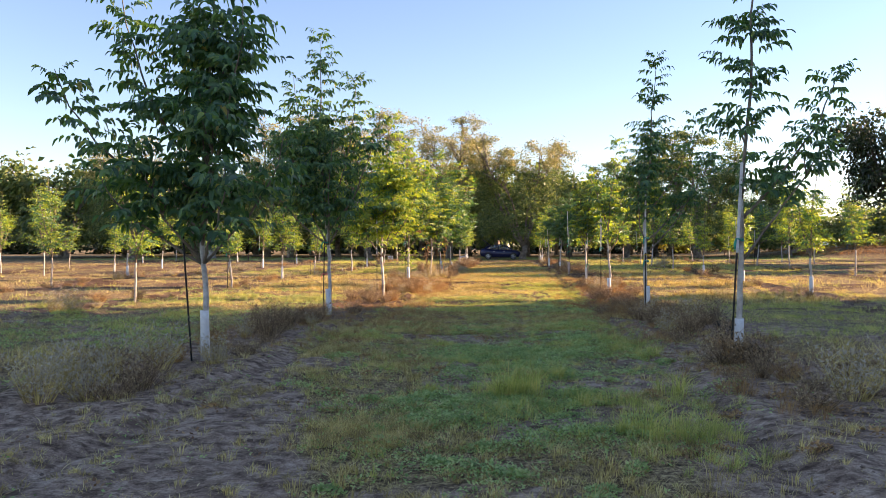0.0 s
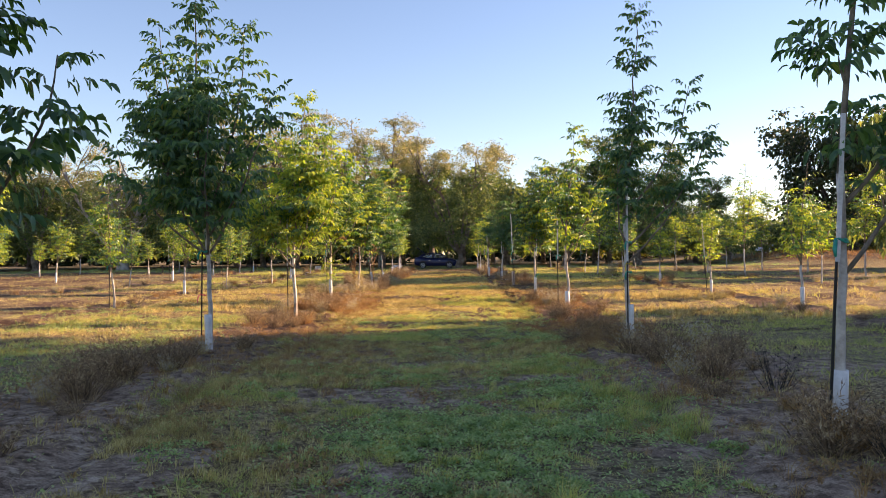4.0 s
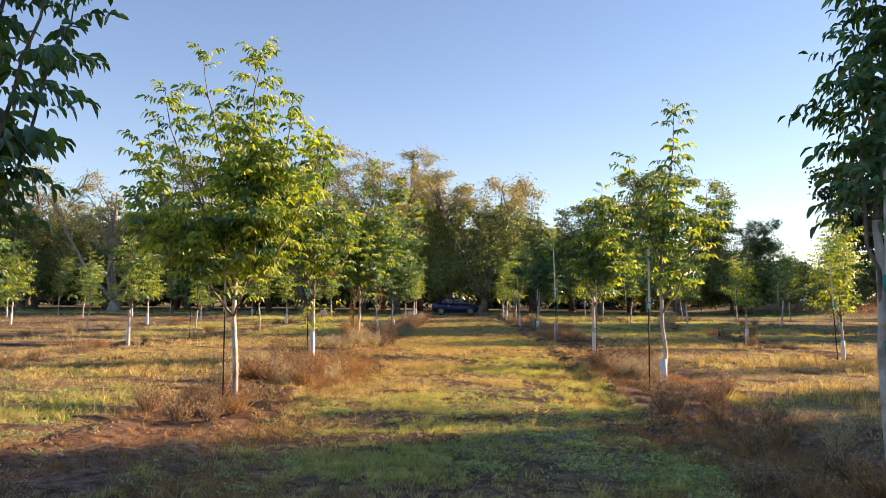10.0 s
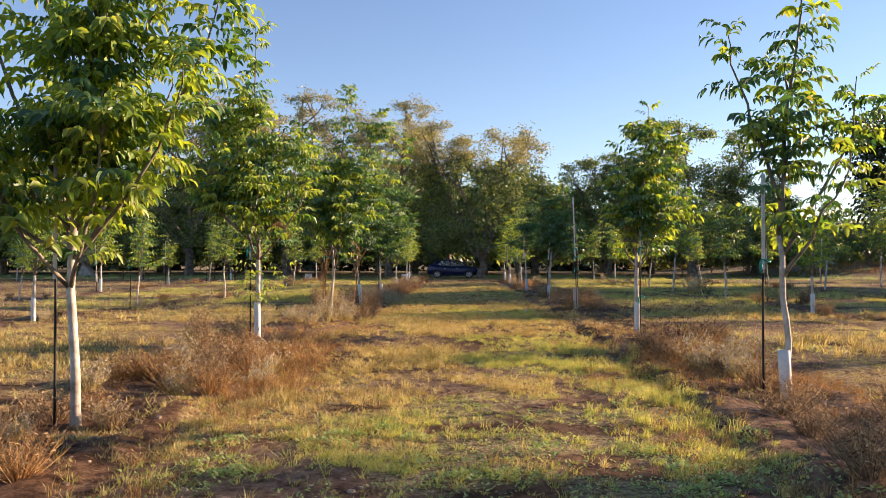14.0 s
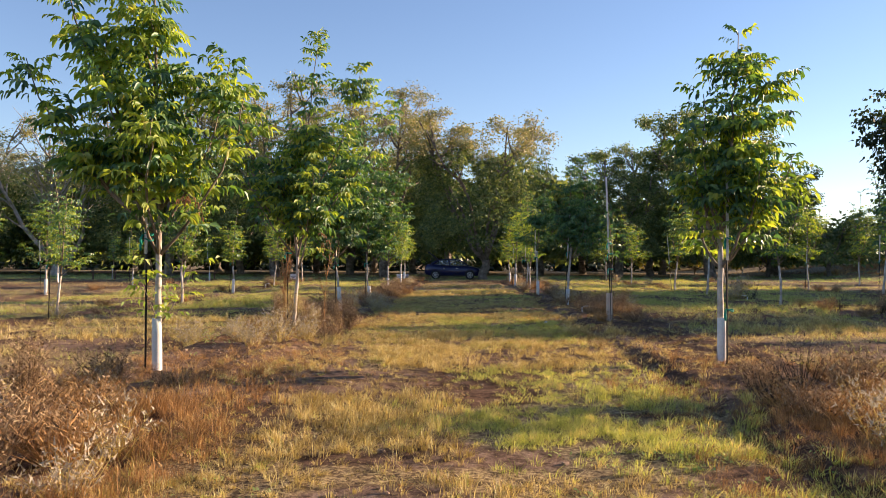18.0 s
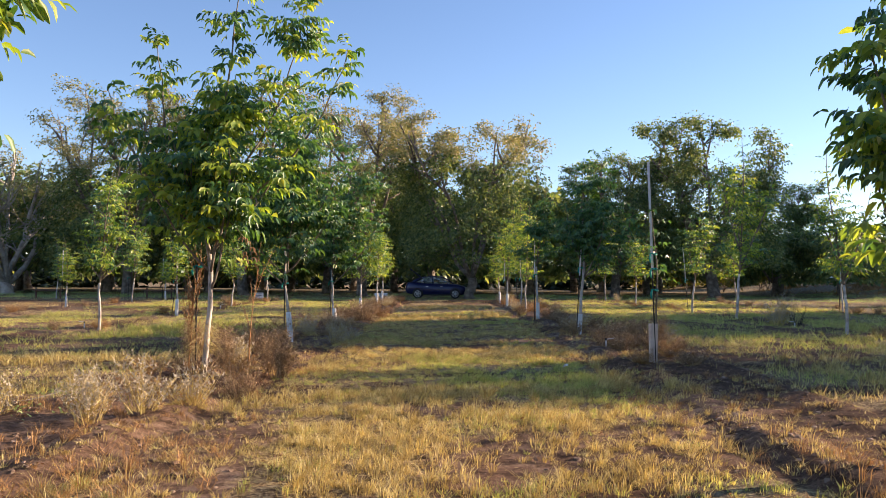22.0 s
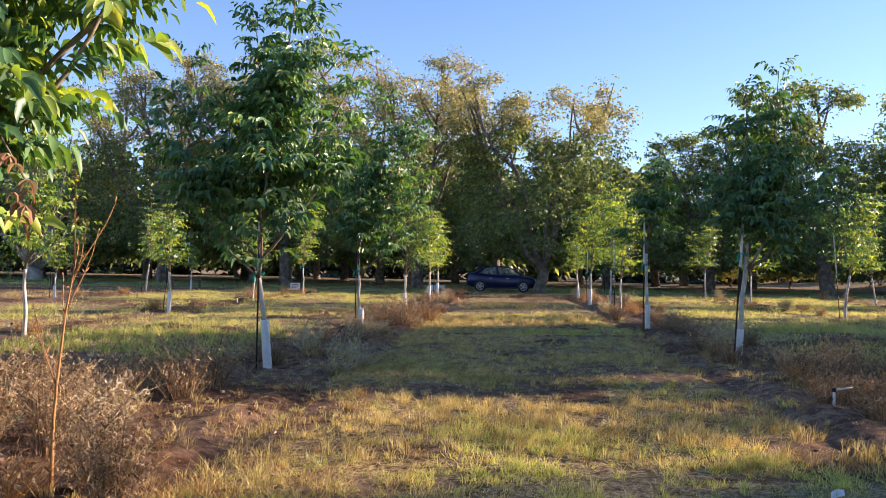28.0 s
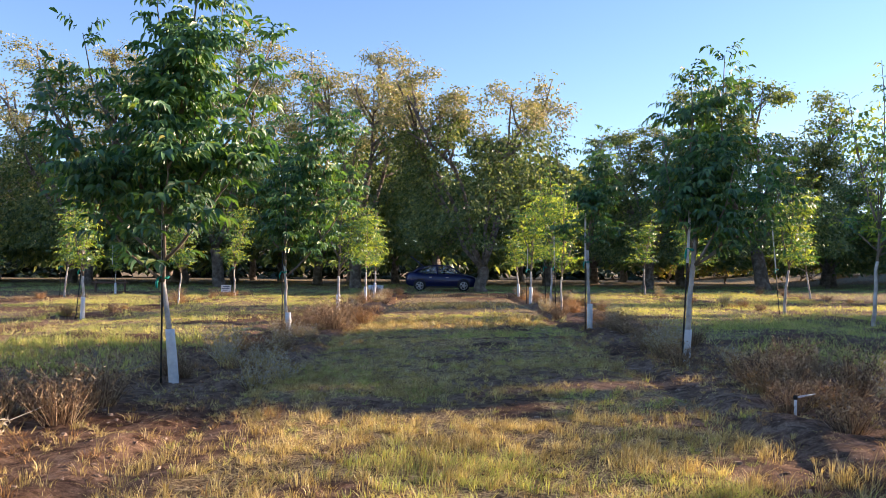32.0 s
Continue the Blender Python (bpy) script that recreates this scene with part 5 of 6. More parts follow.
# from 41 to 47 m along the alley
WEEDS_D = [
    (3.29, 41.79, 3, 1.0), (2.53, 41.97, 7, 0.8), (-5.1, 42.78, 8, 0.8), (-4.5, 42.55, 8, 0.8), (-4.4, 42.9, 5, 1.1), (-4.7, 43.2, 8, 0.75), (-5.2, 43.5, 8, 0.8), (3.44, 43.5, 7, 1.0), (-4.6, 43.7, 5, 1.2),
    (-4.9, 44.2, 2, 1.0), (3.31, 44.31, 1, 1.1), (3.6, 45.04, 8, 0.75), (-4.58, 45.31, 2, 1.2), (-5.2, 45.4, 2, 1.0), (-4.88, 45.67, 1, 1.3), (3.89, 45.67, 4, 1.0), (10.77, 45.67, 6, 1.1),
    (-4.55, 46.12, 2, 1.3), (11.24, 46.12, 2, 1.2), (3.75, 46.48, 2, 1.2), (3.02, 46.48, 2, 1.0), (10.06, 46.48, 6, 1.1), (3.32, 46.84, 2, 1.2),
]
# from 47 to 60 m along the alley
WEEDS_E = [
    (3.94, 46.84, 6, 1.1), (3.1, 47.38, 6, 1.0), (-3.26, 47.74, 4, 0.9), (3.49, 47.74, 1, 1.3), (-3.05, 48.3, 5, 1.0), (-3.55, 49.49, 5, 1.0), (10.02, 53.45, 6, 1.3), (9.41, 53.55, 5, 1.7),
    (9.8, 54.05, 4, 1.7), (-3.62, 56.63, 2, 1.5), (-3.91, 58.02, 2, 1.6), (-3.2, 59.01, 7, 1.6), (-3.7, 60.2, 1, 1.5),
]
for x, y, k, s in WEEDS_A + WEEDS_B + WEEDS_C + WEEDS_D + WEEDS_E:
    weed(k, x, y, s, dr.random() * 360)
# the strips' thinner growth
for row in ROW_X[2:8]:
    near = abs(row) < 5
    y = 7.0 if near else 14.0
    while y < FIELD_END:
        y += dr.random() * (1.0 if near else 3.0)
        x = row + dr.normal(0, 0.42)
        if abs(x) < 8 + 0.7 * y and not (near and 33.5 < y < (44 if row > 0 else 39)) and lattice(x, y, 5.0, 61) > 0.3:
            weed(int(dr.choice([1, 2, 3, 3, 7, 7, 5, 4, 1])), x, y, 0.55 + 0.6 * dr.random(), dr.random() * 360)

# dead orange stalks beside one trunk, and the withered vines wrapped round it
def dead_stalk(x, y, tall, twigs, label):
    s = thing("dead_weed_stalk", label, "weed", (x, y, ground_z(x, y)))
    r = np.random.default_rng(int(tall * 100))
    p = limb_path(r, (0, 0, -0.03), (0.05, 0, 1), tall, 7, 0.0, 0.04)
    tubes = [(p, np.linspace(0.014, 0.004, len(p)))]
    for _ in range(twigs):
        q, d = along(p, np.array([0.2 + 0.78 * r.random()]))
        a = r.random() * 6.28
        b = limb_path(r, q[0], d[0] * 0.8 + np.array([math.cos(a), math.sin(a), 0.9]) * 0.6, tall * (0.2 + 0.18 * r.random()), 4, 0.3, 0.06)
        tubes.append((b, np.linspace(0.005, 0.002, len(b))))
    part("stalk", tubes_mesh("stalk", tubes[:1], ORANGE_TWIG, 5), s)
    part("side_twig", tubes_mesh("side_twig", tubes[1:], ORANGE_TWIG, 4), s)["kind"] = "stuff"
    ends = np.array([b[0][int(r.integers(len(b[0])))] for b in tubes for _ in range(14)])
    e = r.standard_normal((len(ends), 3)) * 0.025 + np.array([0, 0, 0.02])
    v, f = kites(ends, e, unit(np.cross(e, r.standard_normal(e.shape))) * 0.005, e * 0.1)
    part("dry_leaf", mesh_of("dry_leaf", v, [f], ORANGE_TWIG), s)["kind"] = "stuff"


dead_stalk(-4.62, 41.1, 1.75, 46, "tall feathery orange dead weed beside a walnut trunk")
dead_stalk(-3.75, 41.4, 1.6, 8, "thin orange dead weed stalk")
vine = thing("withered_vine", "tangle of withered straw-coloured vine round a walnut trunk", "weed", (-4.44, 41.24, ground_z(-4.44, 41.24)))
vr = np.random.default_rng(3)
a = vr.random(420) * 6.28
b = np.stack([np.cos(a) * 0.1, np.sin(a) * 0.1, 0.35 + 0.5 * vr.random(420)], -1)
e = np.stack([np.cos(a + vr.normal(0, 0.6, 420)), np.sin(a), vr.normal(-0.35, 0.5, 420)], -1) * (0.08 + 0.24 * vr.random((420, 1)))
v, f = kites(b, e, unit(np.cross(e, vr.standard_normal(e.shape))) * 0.0025, np.array([[0, 0, 0.02]]) * np.ones((420, 1)))
part("vine_strand", mesh_of("vine_strand", v, [f], DRY_GRASS), vine)["kind"] = "stuff"

# ---- irrigation and small things ----
def sprinkler(x, y, turn=0.0):
    s = thing("sprinkler", "white plastic riser sprinkler standing in the planted strip", "sprinkler", (x, y, ground_z(x, y)), "sprinklers", turn)
    s.scale = (0.62, 0.62, 0.7)
    part("riser", tubes_mesh("riser", [(np.array([(0, 0, -0.1), (0, 0, 0.1), (0, 0, 0.24)]), np.array([0.024, 0.024, 0.022]))], WHITE_PLASTIC, 10), s)
    part("head", tubes_mesh("head", [(np.array([(0, 0, 0.235), (0, 0, 0.25), (0, 0, 0.29), (0, 0, 0.3)]), np.array([0.02, 0.034, 0.034, 0.018]))], ROD, 10), s, "dark sprinkler head")
    part("nozzle_arm", tubes_mesh("nozzle_arm", [(np.array([(0, 0, 0.27), (0.16, 0.02, 0.285), (0.34, 0.04, 0.31)]), np.array([0.016, 0.014, 0.009]))], WHITE_PLASTIC, 8), s)


for x, y, a in ((2.6, 45.3, 5), (-11.6, 52.8, 160), (-4.8, 30.4, 170), (9.6, 52.6, 150), (-11.3, 66.0, 0)):
    sprinkler(x, y, a)


def hose(points, rad=0.0045, label="grey irrigation hose lying over the weeds"):
    p = np.array(points, float)
    p[:, 2] += rise(p[:, 0], p[:, 1])
    t = np.linspace(0, len(p) - 1, 24)
    q = np.stack([np.interp(t, np.arange(len(p)), p[:, k]) for k in range(3)], -1)
    q[:, 2] -= 0.02 * np.sin(np.linspace(0, 9, 24)) ** 2
    tagged(new("hose", tubes_mesh("hose", [(q, np.full(24, rad))], GREY_HOSE, 7)), label, "hose")


hose([(-5.2, 43.0, 0.05), (-4.7, 44.2, 0.12), (-4.6, 46.6, 0.3), (-4.55, 47.6, 0.36)])
hose([(-5.7, 37.9, 0.03), (-5.3, 39.1, 0.1), (-4.8, 40.2, 0.22)])
hose([(10.5, 22.0, 0.1), (11.5, 23.2, 0.45), (12.6, 24.5, 0.75)])
hose([(3.2, 27.3, 0.08), (3.5, 26.9, 0.06), (3.8, 26.4, 0.03)], 0.009)


def marker_sign(x, y, z=0.18, wide=0.52, tall=0.36):
    s = thing("plot_sign", "small white plot sign on a short post", "sign", (x, y, ground_z(x, y)), "plot signs")
    part("post", box_mesh("post", (0.05, 0.05, z + tall + 0.1), STUMP, (0, 0.04, (z + tall) / 2 - 0.05)), s)
    board = part("board", box_mesh("board", (wide, 0.02, tall), WHITE_PLASTIC, (0, 0, z + tall / 2)), s, "white board")
    for i, w in enumerate((0.34, 0.4, 0.24)):
        part("writing_bar", box_mesh("writing_bar", (w, 0.004, 0.035), SIGN_INK, (-0.03 * i, -0.0125, z + tall - 0.08 - 0.09 * i), 0), board)


for x, y in ((-12.2, 77.2),):
    marker_sign(x, y)


def tub(x, y):
    t = thing("white_bucket", "white plastic bucket standing at the edge of the field", "bucket", (x, y, ground_z(x, y)), "white buckets")
    part("tub", tubes_mesh("tub", [(np.array([(0, 0, 0), (0, 0, 0.02), (0, 0, 0.42), (0, 0, 0.44), (0, 0, 0.1)]), np.array([0.2, 0.21, 0.25, 0.23, 0.19]))], WHITE_PLASTIC, 16), t)
    th = np.linspace(0, math.pi, 9)
    part("handle", tubes_mesh("handle", [(np.stack([0.25 * np.cos(th), np.full(9, -0.1), 0.4 - 0.2 * np.sin(th)], -1), np.full(9, 0.006))], ROD, 5), t, "thin wire handle")


for x, y in ((-5.5, 83.0), (-5.1, 83.2)):
    tub(x, y)

# ---- soil crumbs, creeping weeds and grass ----
def scatter(n, x0, x1, y0, y1, seed, weight):
    r = np.random.default_rng(seed)
    x, y = x0 + (x1 - x0) * r.random(n), y0 + (y1 - y0) * r.random(n)
    keep = r.random(n) < weight(x, y)
    x, y = x[keep], y[keep]
    return r, x, y, np.stack([x, y, rise(x, y)], -1)


def stuff(name, v, f, mat, label, category):
    return tagged(new(name, mesh_of(name, v, [f], mat)), label, category, kind="stuff")


r, x, y, p = scatter(12000, -5.6, 4.4, 5, 56, 71, lambda x, y: soil_share(x, y) ** 2)
n = len(p)
s = 0.008 + 0.035 * r.random((n, 1, 1)) ** 2.6
th = np.arange(5) * 1.2566
dome = np.concatenate([np.stack([np.cos(th), np.sin(th), 0 * th - 0.3], -1), np.stack([0.65 * np.cos(th + 0.4), 0.65 * np.sin(th + 0.4), 0 * th + 0.5], -1)])
v = (p[:, None] + dome[None] * s * (0.6 + 0.7 * r.random((n, 10, 1))) * np.array([1.0, 1.0, 0.8])).reshape(-1, 3)
tri = np.array([t for j in range(5) for t in ((j, (j + 1) % 5, 5 + j), ((j + 1) % 5, 5 + (j + 1) % 5, 5 + j))] + [(5, 6, 7), (5, 7, 8), (5, 8, 9)])
stuff("soil_clods", v, (np.arange(n)[:, None, None] * 10 + tri).reshape(-1, 3), SOIL, "loose dark clods of soil in the planted strips", "soil")


def blades(name, n, area, seed, weight, tall, thin, mat, label, lean=0.5, tuft=0.0, tufts=1, bent=False):
    r, x, y, p = scatter(n, *area, seed, weight)
    h0 = (0.45 + 1.0 * step(0.35, 0.8, lattice(p[:, 0], p[:, 1], 1.3, seed + 1)))[:, None] * (0.6 + 0.8 * r.random((len(p), 1)))
    if tufts > 1:
        p, h0 = np.repeat(p, tufts, 0), np.repeat(h0, tufts, 0)
        p = p + r.standard_normal(p.shape) * np.array([tuft, tuft, 0])
        p[:, 2] = rise(p[:, 0], p[:, 1])
    m = len(p)
    a = r.random(m) * 6.28
    h = tall * (0.4 + 0.8 * r.random((m, 1))) * h0
    q = r.random(m) ** 0.7 * lean
    d = np.stack([np.cos(a) * q, np.sin(a) * q, np.ones(m)], -1) * h
    b = r.random(m) * 6.28
    across = np.stack([np.cos(b), np.sin(b), 0 * b], -1) * thin * (0.6 + 0.8 * r.random((m, 1)))
    root = p - np.array([0, 0, 0.012])
    if bent:
        v, f = kites(root, d, across, np.concatenate([-d[:, :2] * 0.2, 0.08 * h], 1))
    else:
        v, f = np.stack([root - across, root + across, root + d], 1).reshape(-1, 3), np.arange(m * 3).reshape(-1, 3)
    return stuff(name, v, f, mat, label, "grass")


def tussocks(name, n, area, seed, weight, tall, mat, label, count=22, wide=0.0023, open_by=0.95):
    """Tufts of grass: blades that rise from one crown and arch outwards."""
    r, x, y, p = scatter(n, *area, seed, weight)
    k = len(p)
    size = (0.5 + 0.8 * r.random((k, 1)) ** 1.5) * (0.7 + 0.6 * lattice(p[:, 0], p[:, 1], 1.1, seed + 1))[:, None]
    p, size = np.repeat(p, count, 0), np.repeat(size, count, 0)
    m = len(p)
    a, out = r.random(m) * 6.28, r.random((m, 1)) ** 0.6
    way = np.stack([np.cos(a), np.sin(a), 0 * a], -1)
    root = p + way * out * size * 0.055 - np.array([0, 0, 0.012])
    h = tall * size * (0.45 + 0.75 * r.random((m, 1)))
    d = way * out * open_by * h * (0.5 + r.random((m, 1))) + np.array([0, 0, 1.0]) * h + np.array([0.12, -0.05, 0]) * h
    b = a + 1.57 + r.normal(0, 0.6, m)
    across = np.stack([np.cos(b), np.sin(b), 0 * b], -1) * wide * (0.6 + 0.8 * r.random((m, 1)))
    v, f = kites(root, d, across, np.concatenate([-d[:, :2] * 0.28, 0.14 * h], 1))
    return stuff(name, v, f, mat, label, "grass")


def far_fade(y):
    return 1 - 0.75 * step(30, 70, y)


alley, sides = (-4.3, 3.6, 3.5, 62), ((-13, -4.2, 8, 70), (3.5, 12, 8, 70))
green = lambda x, y: (1 - soil_share(x, y)) * (1 - 0.85 * dry_share(x, y)) * far_fade(y)
straw = lambda x, y: (1 - 0.8 * soil_share(x, y)) * dry_share(x, y) * far_fade(y)
rust = lambda x, y: (1 - step(0.7, 1.5, np.abs(row_gap(x) - 0.75))) * step(0.25, 0.6, lattice(x, y, 1.3, 91)) * step(9, 17, y) * (1 - 0.7 * step(32.5, 35, y)) * far_fade(y)
clumped = lambda x, y, k: 0.08 + 0.92 * step(0.36, 0.6, 0.6 * lattice(x, y, 0.35, k) + 0.4 * lattice(x, y, 0.9, k + 5))
blades("green_grass", 130000, alley, 81, lambda x, y: green(x, y) * step(0.1, 0.45, lattice(x, y, 1.4, 82)) * clumped(x, y, 89), 0.055, 0.0038, GREEN_GRASS, "green grass of the mown alley", 1.4, 0.03, 16)
blades("dry_grass", 90000, alley, 83, lambda x, y: straw(x, y) * clumped(x, y, 90), 0.05, 0.0034, DRY_GRASS, "straw-coloured dry grass of the alley", 1.5, 0.03, 18)
blades("rust_grass", 26000, (-5.4, 4.4, 9, 60), 85, rust, 0.075, 0.0034, RUST_GRASS, "rust-brown dead grass along the strips", 1.5, 0.03, 16)
tussocks("green_tussocks", 32000, alley, 191, lambda x, y: green(x, y) * clumped(x, y, 192) * (0.35 + 0.65 * step(10, 16, y)), 0.085, GREEN_GRASS, "tufts of green grass in the mown alley")
tussocks("rust_tussocks", 9000, (-5.4, 4.4, 9, 60), 195, rust, 0.12, RUST_GRASS, "tufts of rust-orange dead grass along the planted strips", 24)
tussocks("dry_tussocks", 44000, alley, 193, lambda x, y: straw(x, y) * clumped(x, y, 194), 0.095, DRY_GRASS, "tufts of straw-coloured grass in the alley", 20)
tussocks("grass_tufts", 700, alley, 87, lambda x, y: (1 - soil_share(x, y)) * step(0.5, 0.7, lattice(x, y, 2.0, 88)), 0.17, DRY_GRASS, "tall tufts of seeding grass", 44, 0.0022, 0.9)
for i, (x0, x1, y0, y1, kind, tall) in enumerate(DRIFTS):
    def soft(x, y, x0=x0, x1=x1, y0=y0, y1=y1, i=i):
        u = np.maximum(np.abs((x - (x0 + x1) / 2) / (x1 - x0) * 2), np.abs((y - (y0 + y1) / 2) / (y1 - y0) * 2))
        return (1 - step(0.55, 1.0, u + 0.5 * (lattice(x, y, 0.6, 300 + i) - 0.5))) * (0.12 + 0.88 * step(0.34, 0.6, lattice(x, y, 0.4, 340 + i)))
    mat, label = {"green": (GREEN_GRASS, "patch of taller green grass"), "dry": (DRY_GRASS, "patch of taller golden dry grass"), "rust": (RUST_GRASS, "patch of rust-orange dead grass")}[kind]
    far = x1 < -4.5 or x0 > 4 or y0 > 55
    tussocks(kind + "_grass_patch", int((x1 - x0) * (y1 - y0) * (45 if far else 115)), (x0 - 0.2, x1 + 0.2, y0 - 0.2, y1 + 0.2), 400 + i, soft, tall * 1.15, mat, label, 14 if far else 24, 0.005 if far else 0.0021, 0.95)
for i, area in enumerate(sides):
    blades("green_grass", 24000, area, 181 + i, green, 0.1, 0.0055, GREEN_GRASS, "green grass between the outer rows", 1.3, 0.06, 8)
    blades("dry_grass", 18000, area, 183 + i, straw, 0.1, 0.0055, DRY_GRASS, "straw-coloured dry grass between the outer rows", 1.3, 0.06, 8)
for i, (area, n) in enumerate((((12, 34, 22, 84), 9000), ((-40, -13, 20, 84), 11000))):
    blades("green_grass", n, area, 281 + i, green, 0.12, 0.01, GREEN_GRASS, "green grass of the outer field", 1.3, 0.12, 6)
    blades("dry_grass", n, area, 283 + i, straw, 0.13, 0.01, DRY_GRASS, "straw-coloured dry grass of the outer field", 1.3, 0.12, 6)
for i, area in enumerate(((-17, -5.2, 44, 82), (4.2, 17, 44, 82))):
    blades("meadow_grass", 13000, area, 291 + i, lambda x, y: (1 - 0.75 * soil_share(x, y)) * (0.35 + 0.65 * step(0.35, 0.6, lattice(x, y, 2.2, 293))), 0.12, 0.0075, GREEN_GRASS, "yellow-green grass between the far rows", 1.2, 0.09, 7)
blades("orchard_grass", 15000, (-50, 36, 82, 104), 295, lambda x, y: 0.25 + 0.75 * step(0.3, 0.6, lattice(x, y, 3.0, 296)), 0.13, 0.012, CLOVER, "green grass under the old walnut trees", 1.2, 0.14, 6)
blades("dry_brush", 7000, (27, 95, 84, 116), 285, lambda x, y: step(0.15, 0.5, berm(x, y)) * step(0.3, 0.6, lattice(x, y, 4.0, 286)), 0.4, 0.022, RUST_GRASS, "dry brown brush on the earth bank", 1.2, 0.25, 8)
blades("far_grass", 11000, (-45, 45, 56, 84), 191, lambda x, y: 0.2 + 0.6 * dry_share(x, y), 0.11, 0.009, DRY_GRASS, "dry grass at the field's far edge", 0.8, 0.1, 4)


def rosettes(name, n, area, seed, weight, size, mat, label):
    """Creeping weeds: flat little leaves close to the soil."""
    r, x, y, p = scatter(n, *area, seed, weight)
    p = np.repeat(p, 9, 0)
    m = len(p)
    p = p + np.stack([r.normal(0, 0.05, m), r.normal(0, 0.05, m), 0 * r.random(m)], -1)
    p[:, 2] = rise(p[:, 0], p[:, 1]) + 0.05 * r.random(m) ** 2
    a = r.random(m) * 6.28
    e = np.stack([np.cos(a), np.sin(a), 0.2 + 0.5 * r.random(m)], -1) * size * (0.6 + 0.8 * r.random((m, 1)))
    flat = np.stack([-np.sin(a), np.cos(a), 0.4 * r.standard_normal(m)], -1) * size * 0.36
    v, f = kites(p, e, flat, np.zeros((m, 3)))
    return stuff(name, v, f, mat, label, "weeds")


mats = lambda x, y: (1 - 0.85 * soil_share(x, y)) * (1 - 0.8 * dry_share(x, y)) * (0.25 + 0.75 * step(0.35, 0.6, 0.6 * lattice(x, y, 0.5, 197) + 0.4 * lattice(x, y, 1.3, 198)))
rosettes("creeping_weeds", 9000, (-3.8, 3.2, 3.2, 12.5), 95, mats, 0.027, CLOVER, "low creeping green weeds in the alley")
rosettes("creeping_weeds", 9000, (-3.6, 3.2, 12.5, 30), 94, lambda x, y: mats(x, y) * (1 - 0.7 * step(14, 30, y)), 0.03, CLOVER, "low creeping green weeds in the alley")
rosettes("creeping_weeds", 7000, (-12, -4.6, 8, 40), 96, lambda x, y: (1 - 0.8 * soil_share(x, y)) * (1 - dry_share(x, y)), 0.04, CLOVER, "low creeping green weeds between the rows")


def cushions(name, n, area, seed, weight, wide, tall, leaf, mat, label, count=170):
    """Low mounds of creeping weed: small leaves that cover flat domes, thickest at the rim."""
    r, x, y, p = scatter(n, *area, seed, weight)
    k = len(p)
    w = wide * (0.45 + 0.9 * r.random((k, 1)) ** 1.4)
    turn, slim = r.random(k) * 6.28, 0.55 + 0.45 * r.random(k)
    p, w, turn, slim = (np.repeat(q, count, 0) for q in (p, w, turn, slim))
    m = len(p)
    a, out = r.random(m) * 6.28, r.random(m) ** 0.55
    ragged = 0.75 + 0.5 * lattice(a * 1.3, turn * 9.0, 1.0, seed + 3)
    u, v = np.cos(a) * out * ragged, np.sin(a) * out * slim * ragged
    x, y = p[:, 0] + (u * np.cos(turn) - v * np.sin(turn)) * w[:, 0], p[:, 1] + (u * np.sin(turn) + v * np.cos(turn)) * w[:, 0]
    z = rise(x, y) + tall * (1 - out ** 2) * (w[:, 0] / wide) * (0.35 + 0.65 * r.random(m)) + 0.012 * r.random(m)
    b = r.random(m) * 6.28
    e = np.stack([np.cos(b), np.sin(b), 0.1 + 0.7 * r.random(m)], -1) * leaf * (0.6 + 0.8 * r.random((m, 1)))
    flat = np.stack([-np.sin(b), np.cos(b), 0.4 * r.standard_normal(m)], -1) * leaf * 0.38
    v, f = kites(np.stack([x, y, z], -1), e, flat, np.zeros((m, 3)))
    return stuff(name, v, f, mat, label, "weeds")


lush = lambda x, y: (1 - 0.9 * soil_share(x, y)) * (1 - 0.75 * dry_share(x, y)) * (0.12 + 0.88 * step(0.42, 0.6, lattice(x, y, 1.5, 201)))
cushions("creeping_mats", 900, (-2.6, 3.0, 3.6, 12.5), 202, lush, 0.26, 0.075, 0.026, CLOVER, "low mounds of creeping green weeds in the alley")
cushions("creeping_mats", 420, (-2.6, 2.4, 12.5, 26), 203, lush, 0.3, 0.07, 0.034, CLOVER, "low mounds of creeping green weeds in the alley", 110)
cushions("brown_mats", 120, (-3.3, 3.2, 5.5, 20), 204, lambda x, y: 0.25 + 0.5 * step(0.5, 0.7, lattice(x, y, 1.7, 205)), 0.24, 0.05, 0.03, RUST_GRASS, "withered brown mats of creeping weed", 90)
# tall arching tufts near the start of the alley
SPOTS = ((-0.17, 8.3, 1.0), (0.14, 8.35, 0.9), (0.5, 9.4, 0.75), (1.63, 8.3, 0.8), (0.85, 7.85, 0.6), (-0.9, 8.5, 0.55), (1.2, 6.4, 0.7), (-0.3, 10.6, 0.5), (0.4, 13.8, 0.6))
for i, (x, y, s) in enumerate(SPOTS):
    near_spot = lambda u, v, x=x, y=y, s=s: np.exp(-(((u - x) / (0.2 * s)) ** 2 + ((v - y) / (0.16 * s)) ** 2))
    tussocks("arching_grass_tuft", 110, (x - 0.4, x + 0.4, y - 0.4, y + 0.4), 600 + i, near_spot, 0.34 * s, GREEN_GRASS, "tall arching tuft of pale green grass", 22, 0.0026, 0.9)
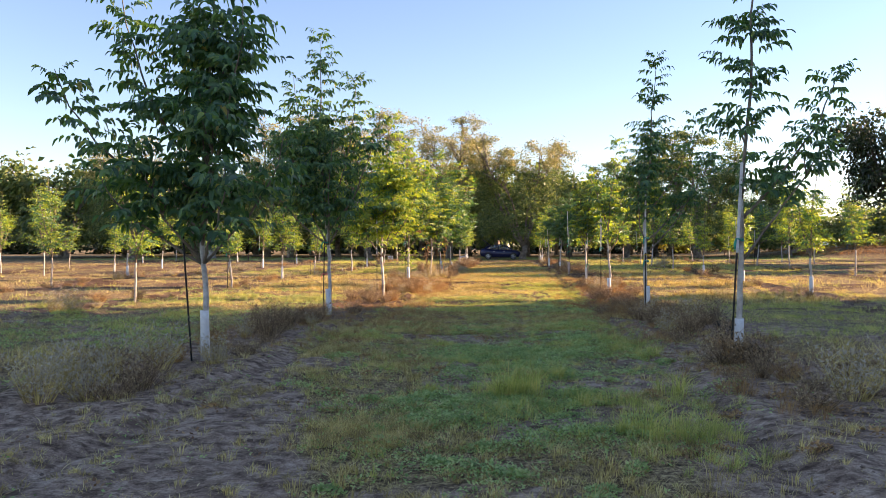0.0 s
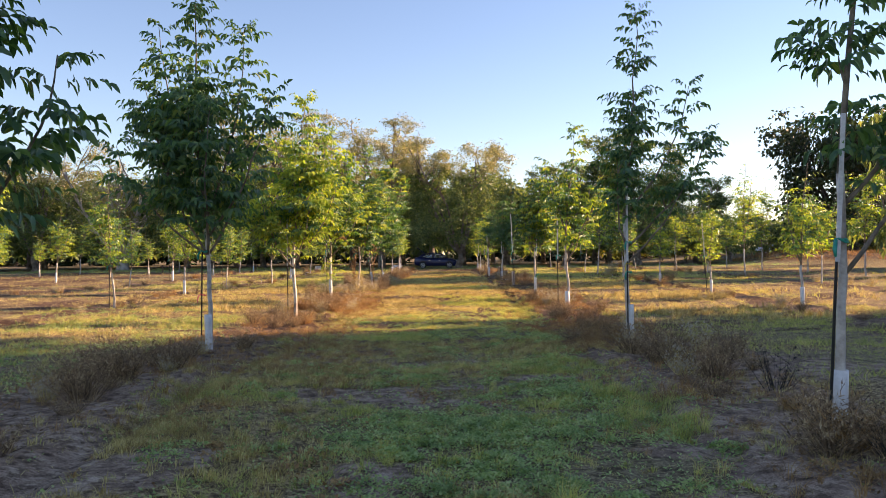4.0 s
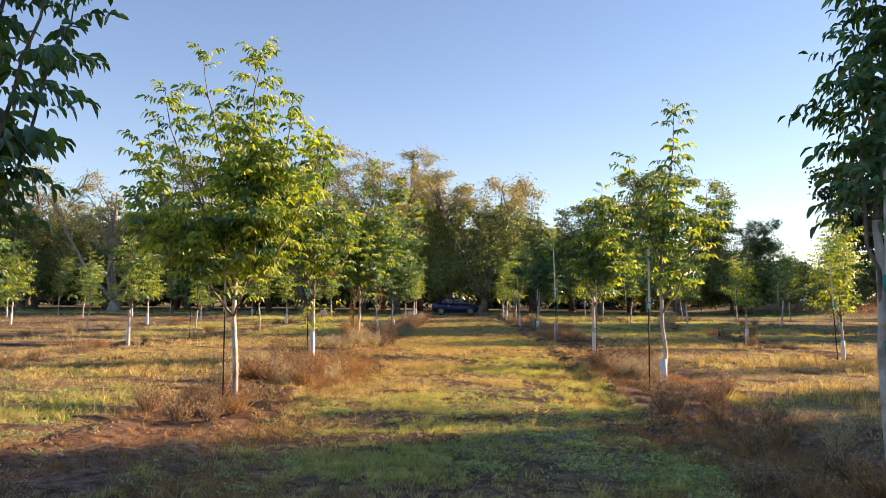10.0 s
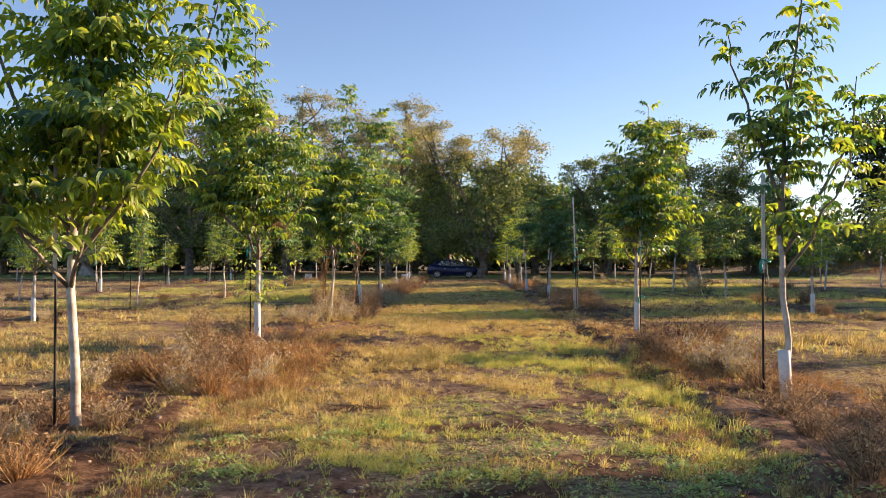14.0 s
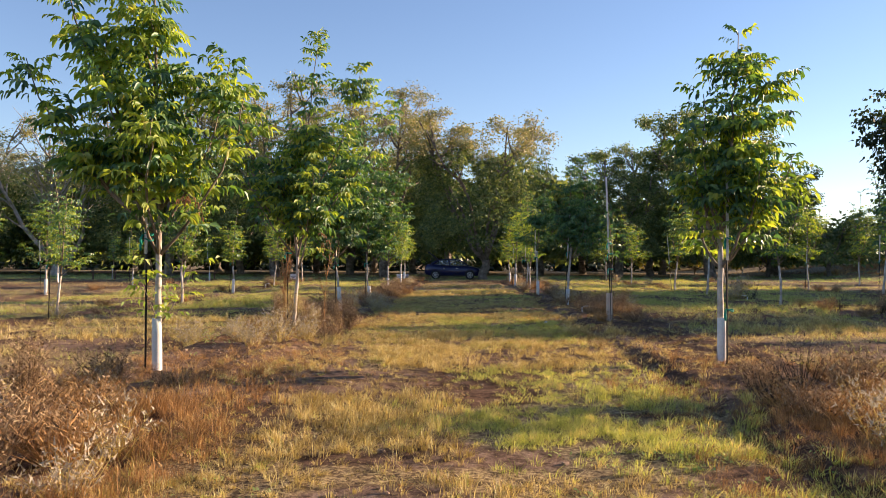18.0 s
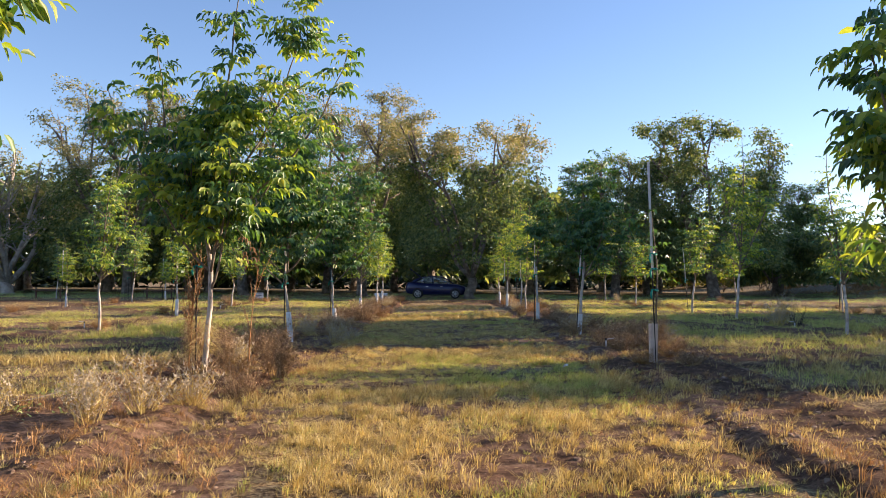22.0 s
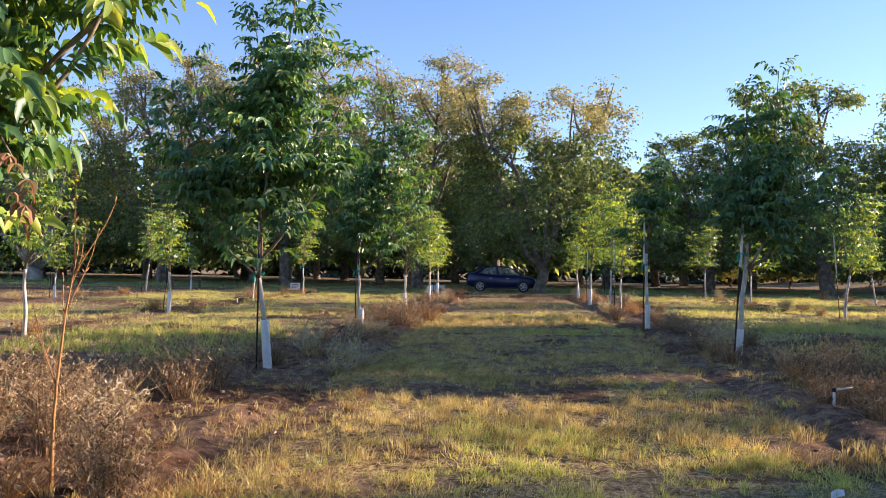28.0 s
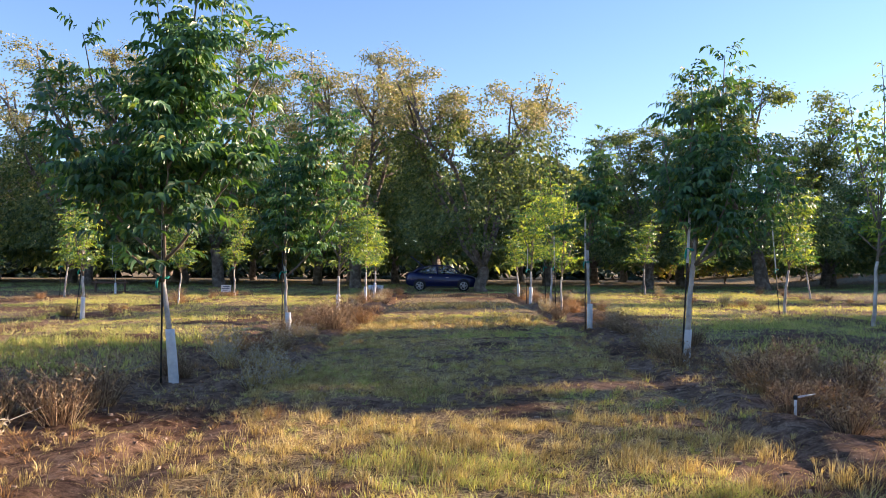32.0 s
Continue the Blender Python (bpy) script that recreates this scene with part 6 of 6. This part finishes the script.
for i, (x, y, s) in enumerate(((2.46, 9.95, 1.0), (2.4, 8.5, 0.9), (2.75, 7.6, 0.8), (-2.65, 9.5, 0.5), (-3.1, 13.5, 0.7), (2.3, 13.2, 0.8))):
    near_spot = lambda u, v, x=x, y=y, s=s: np.exp(-(((u - x) / (0.3 * s)) ** 2 + ((v - y) / (0.26 * s)) ** 2))
    tussocks("rust_grass_tuft", 150, (x - 0.6, x + 0.6, y - 0.6, y + 0.6), 620 + i, near_spot, 0.2 * s, RUST_GRASS, "drooping tuft of rust-brown dead grass", 22, 0.0026, 1.3)
rosettes("fallen_leaves", 900, (-4.5, 3.6, 4, 55), 97, lambda x, y: 0.25 + 0.7 * soil_share(x, y), 0.035, DEAD_LEAF, "withered leaves fallen on the ground")

# loose straw lying on the bare soil
r, x, y, p = scatter(14000, -5.4, 4.4, 4, 56, 171, lambda x, y: soil_share(x, y) * step(0.3, 0.6, lattice(x, y, 0.9, 172)))
a = r.random(len(p)) * 6.28
e = np.stack([np.cos(a), np.sin(a), 0.25 * r.standard_normal(len(p))], -1) * (0.04 + 0.12 * r.random((len(p), 1)))
v, f = kites(p + np.array([0, 0, 0.008]), e, np.stack([-np.sin(a), np.cos(a), 0 * a], -1) * 0.003, np.array([[0, 0, 0.012]]) * np.ones((len(p), 1)))
stuff("straw_litter", v, f, DRY_GRASS, "loose dry straw scattered over the bare soil", "straw")

# tiny white flowers in the outer grass, a scrap of white litter, and a low rail in the old orchard
r, x, y, p = scatter(900, 4.6, 12.5, 58, 80, 98, lambda x, y: 0.6 * step(0.35, 0.6, lattice(x, y, 3.0, 99)))
p = p + np.array([0, 0, 0.16])
e = r.standard_normal(p.shape) * np.array([1, 1, 0.4]) * 0.03
v, f = kites(p, e, unit(np.cross(e, np.array([[0, 0, 1.0]]))) * 0.02, e * 0)
stuff("white_flowers", v, f, PALE_HEAD, "tiny white wildflowers in the grass", "flowers")
scrap = mesh_of("litter_scrap", np.array([(0, 0, 0), (0.09, 0.01, 0.02), (0.1, 0.06, 0.045), (0.03, 0.08, 0.02), (0.05, 0.04, 0.05)]), [np.array([(0, 1, 4), (1, 2, 4), (2, 3, 4), (3, 0, 4)])], WHITE_PLASTIC)
tagged(new("litter_scrap", scrap), "crumpled scrap of white plastic on the grass", "litter").matrix_basis = pose(1.2, 41.7, ground_z(1.2, 41.7) + 0.05)
for x, y in ((-19.5, 80.5), (-27.0, 81.0)):
    rail = thing("wooden_rail", "low weathered wooden rail on two posts", "rail", (x, y, 0), "low rails")
    for s in (-1, 1):
        part("post", box_mesh("post", (0.09, 0.09, 0.75), STUMP, (s * 0.8, 0, 0.33)), rail)
    part("rail", box_mesh("rail", (2.0, 0.06, 0.1), STUMP, (0, -0.08, 0.55)), rail)
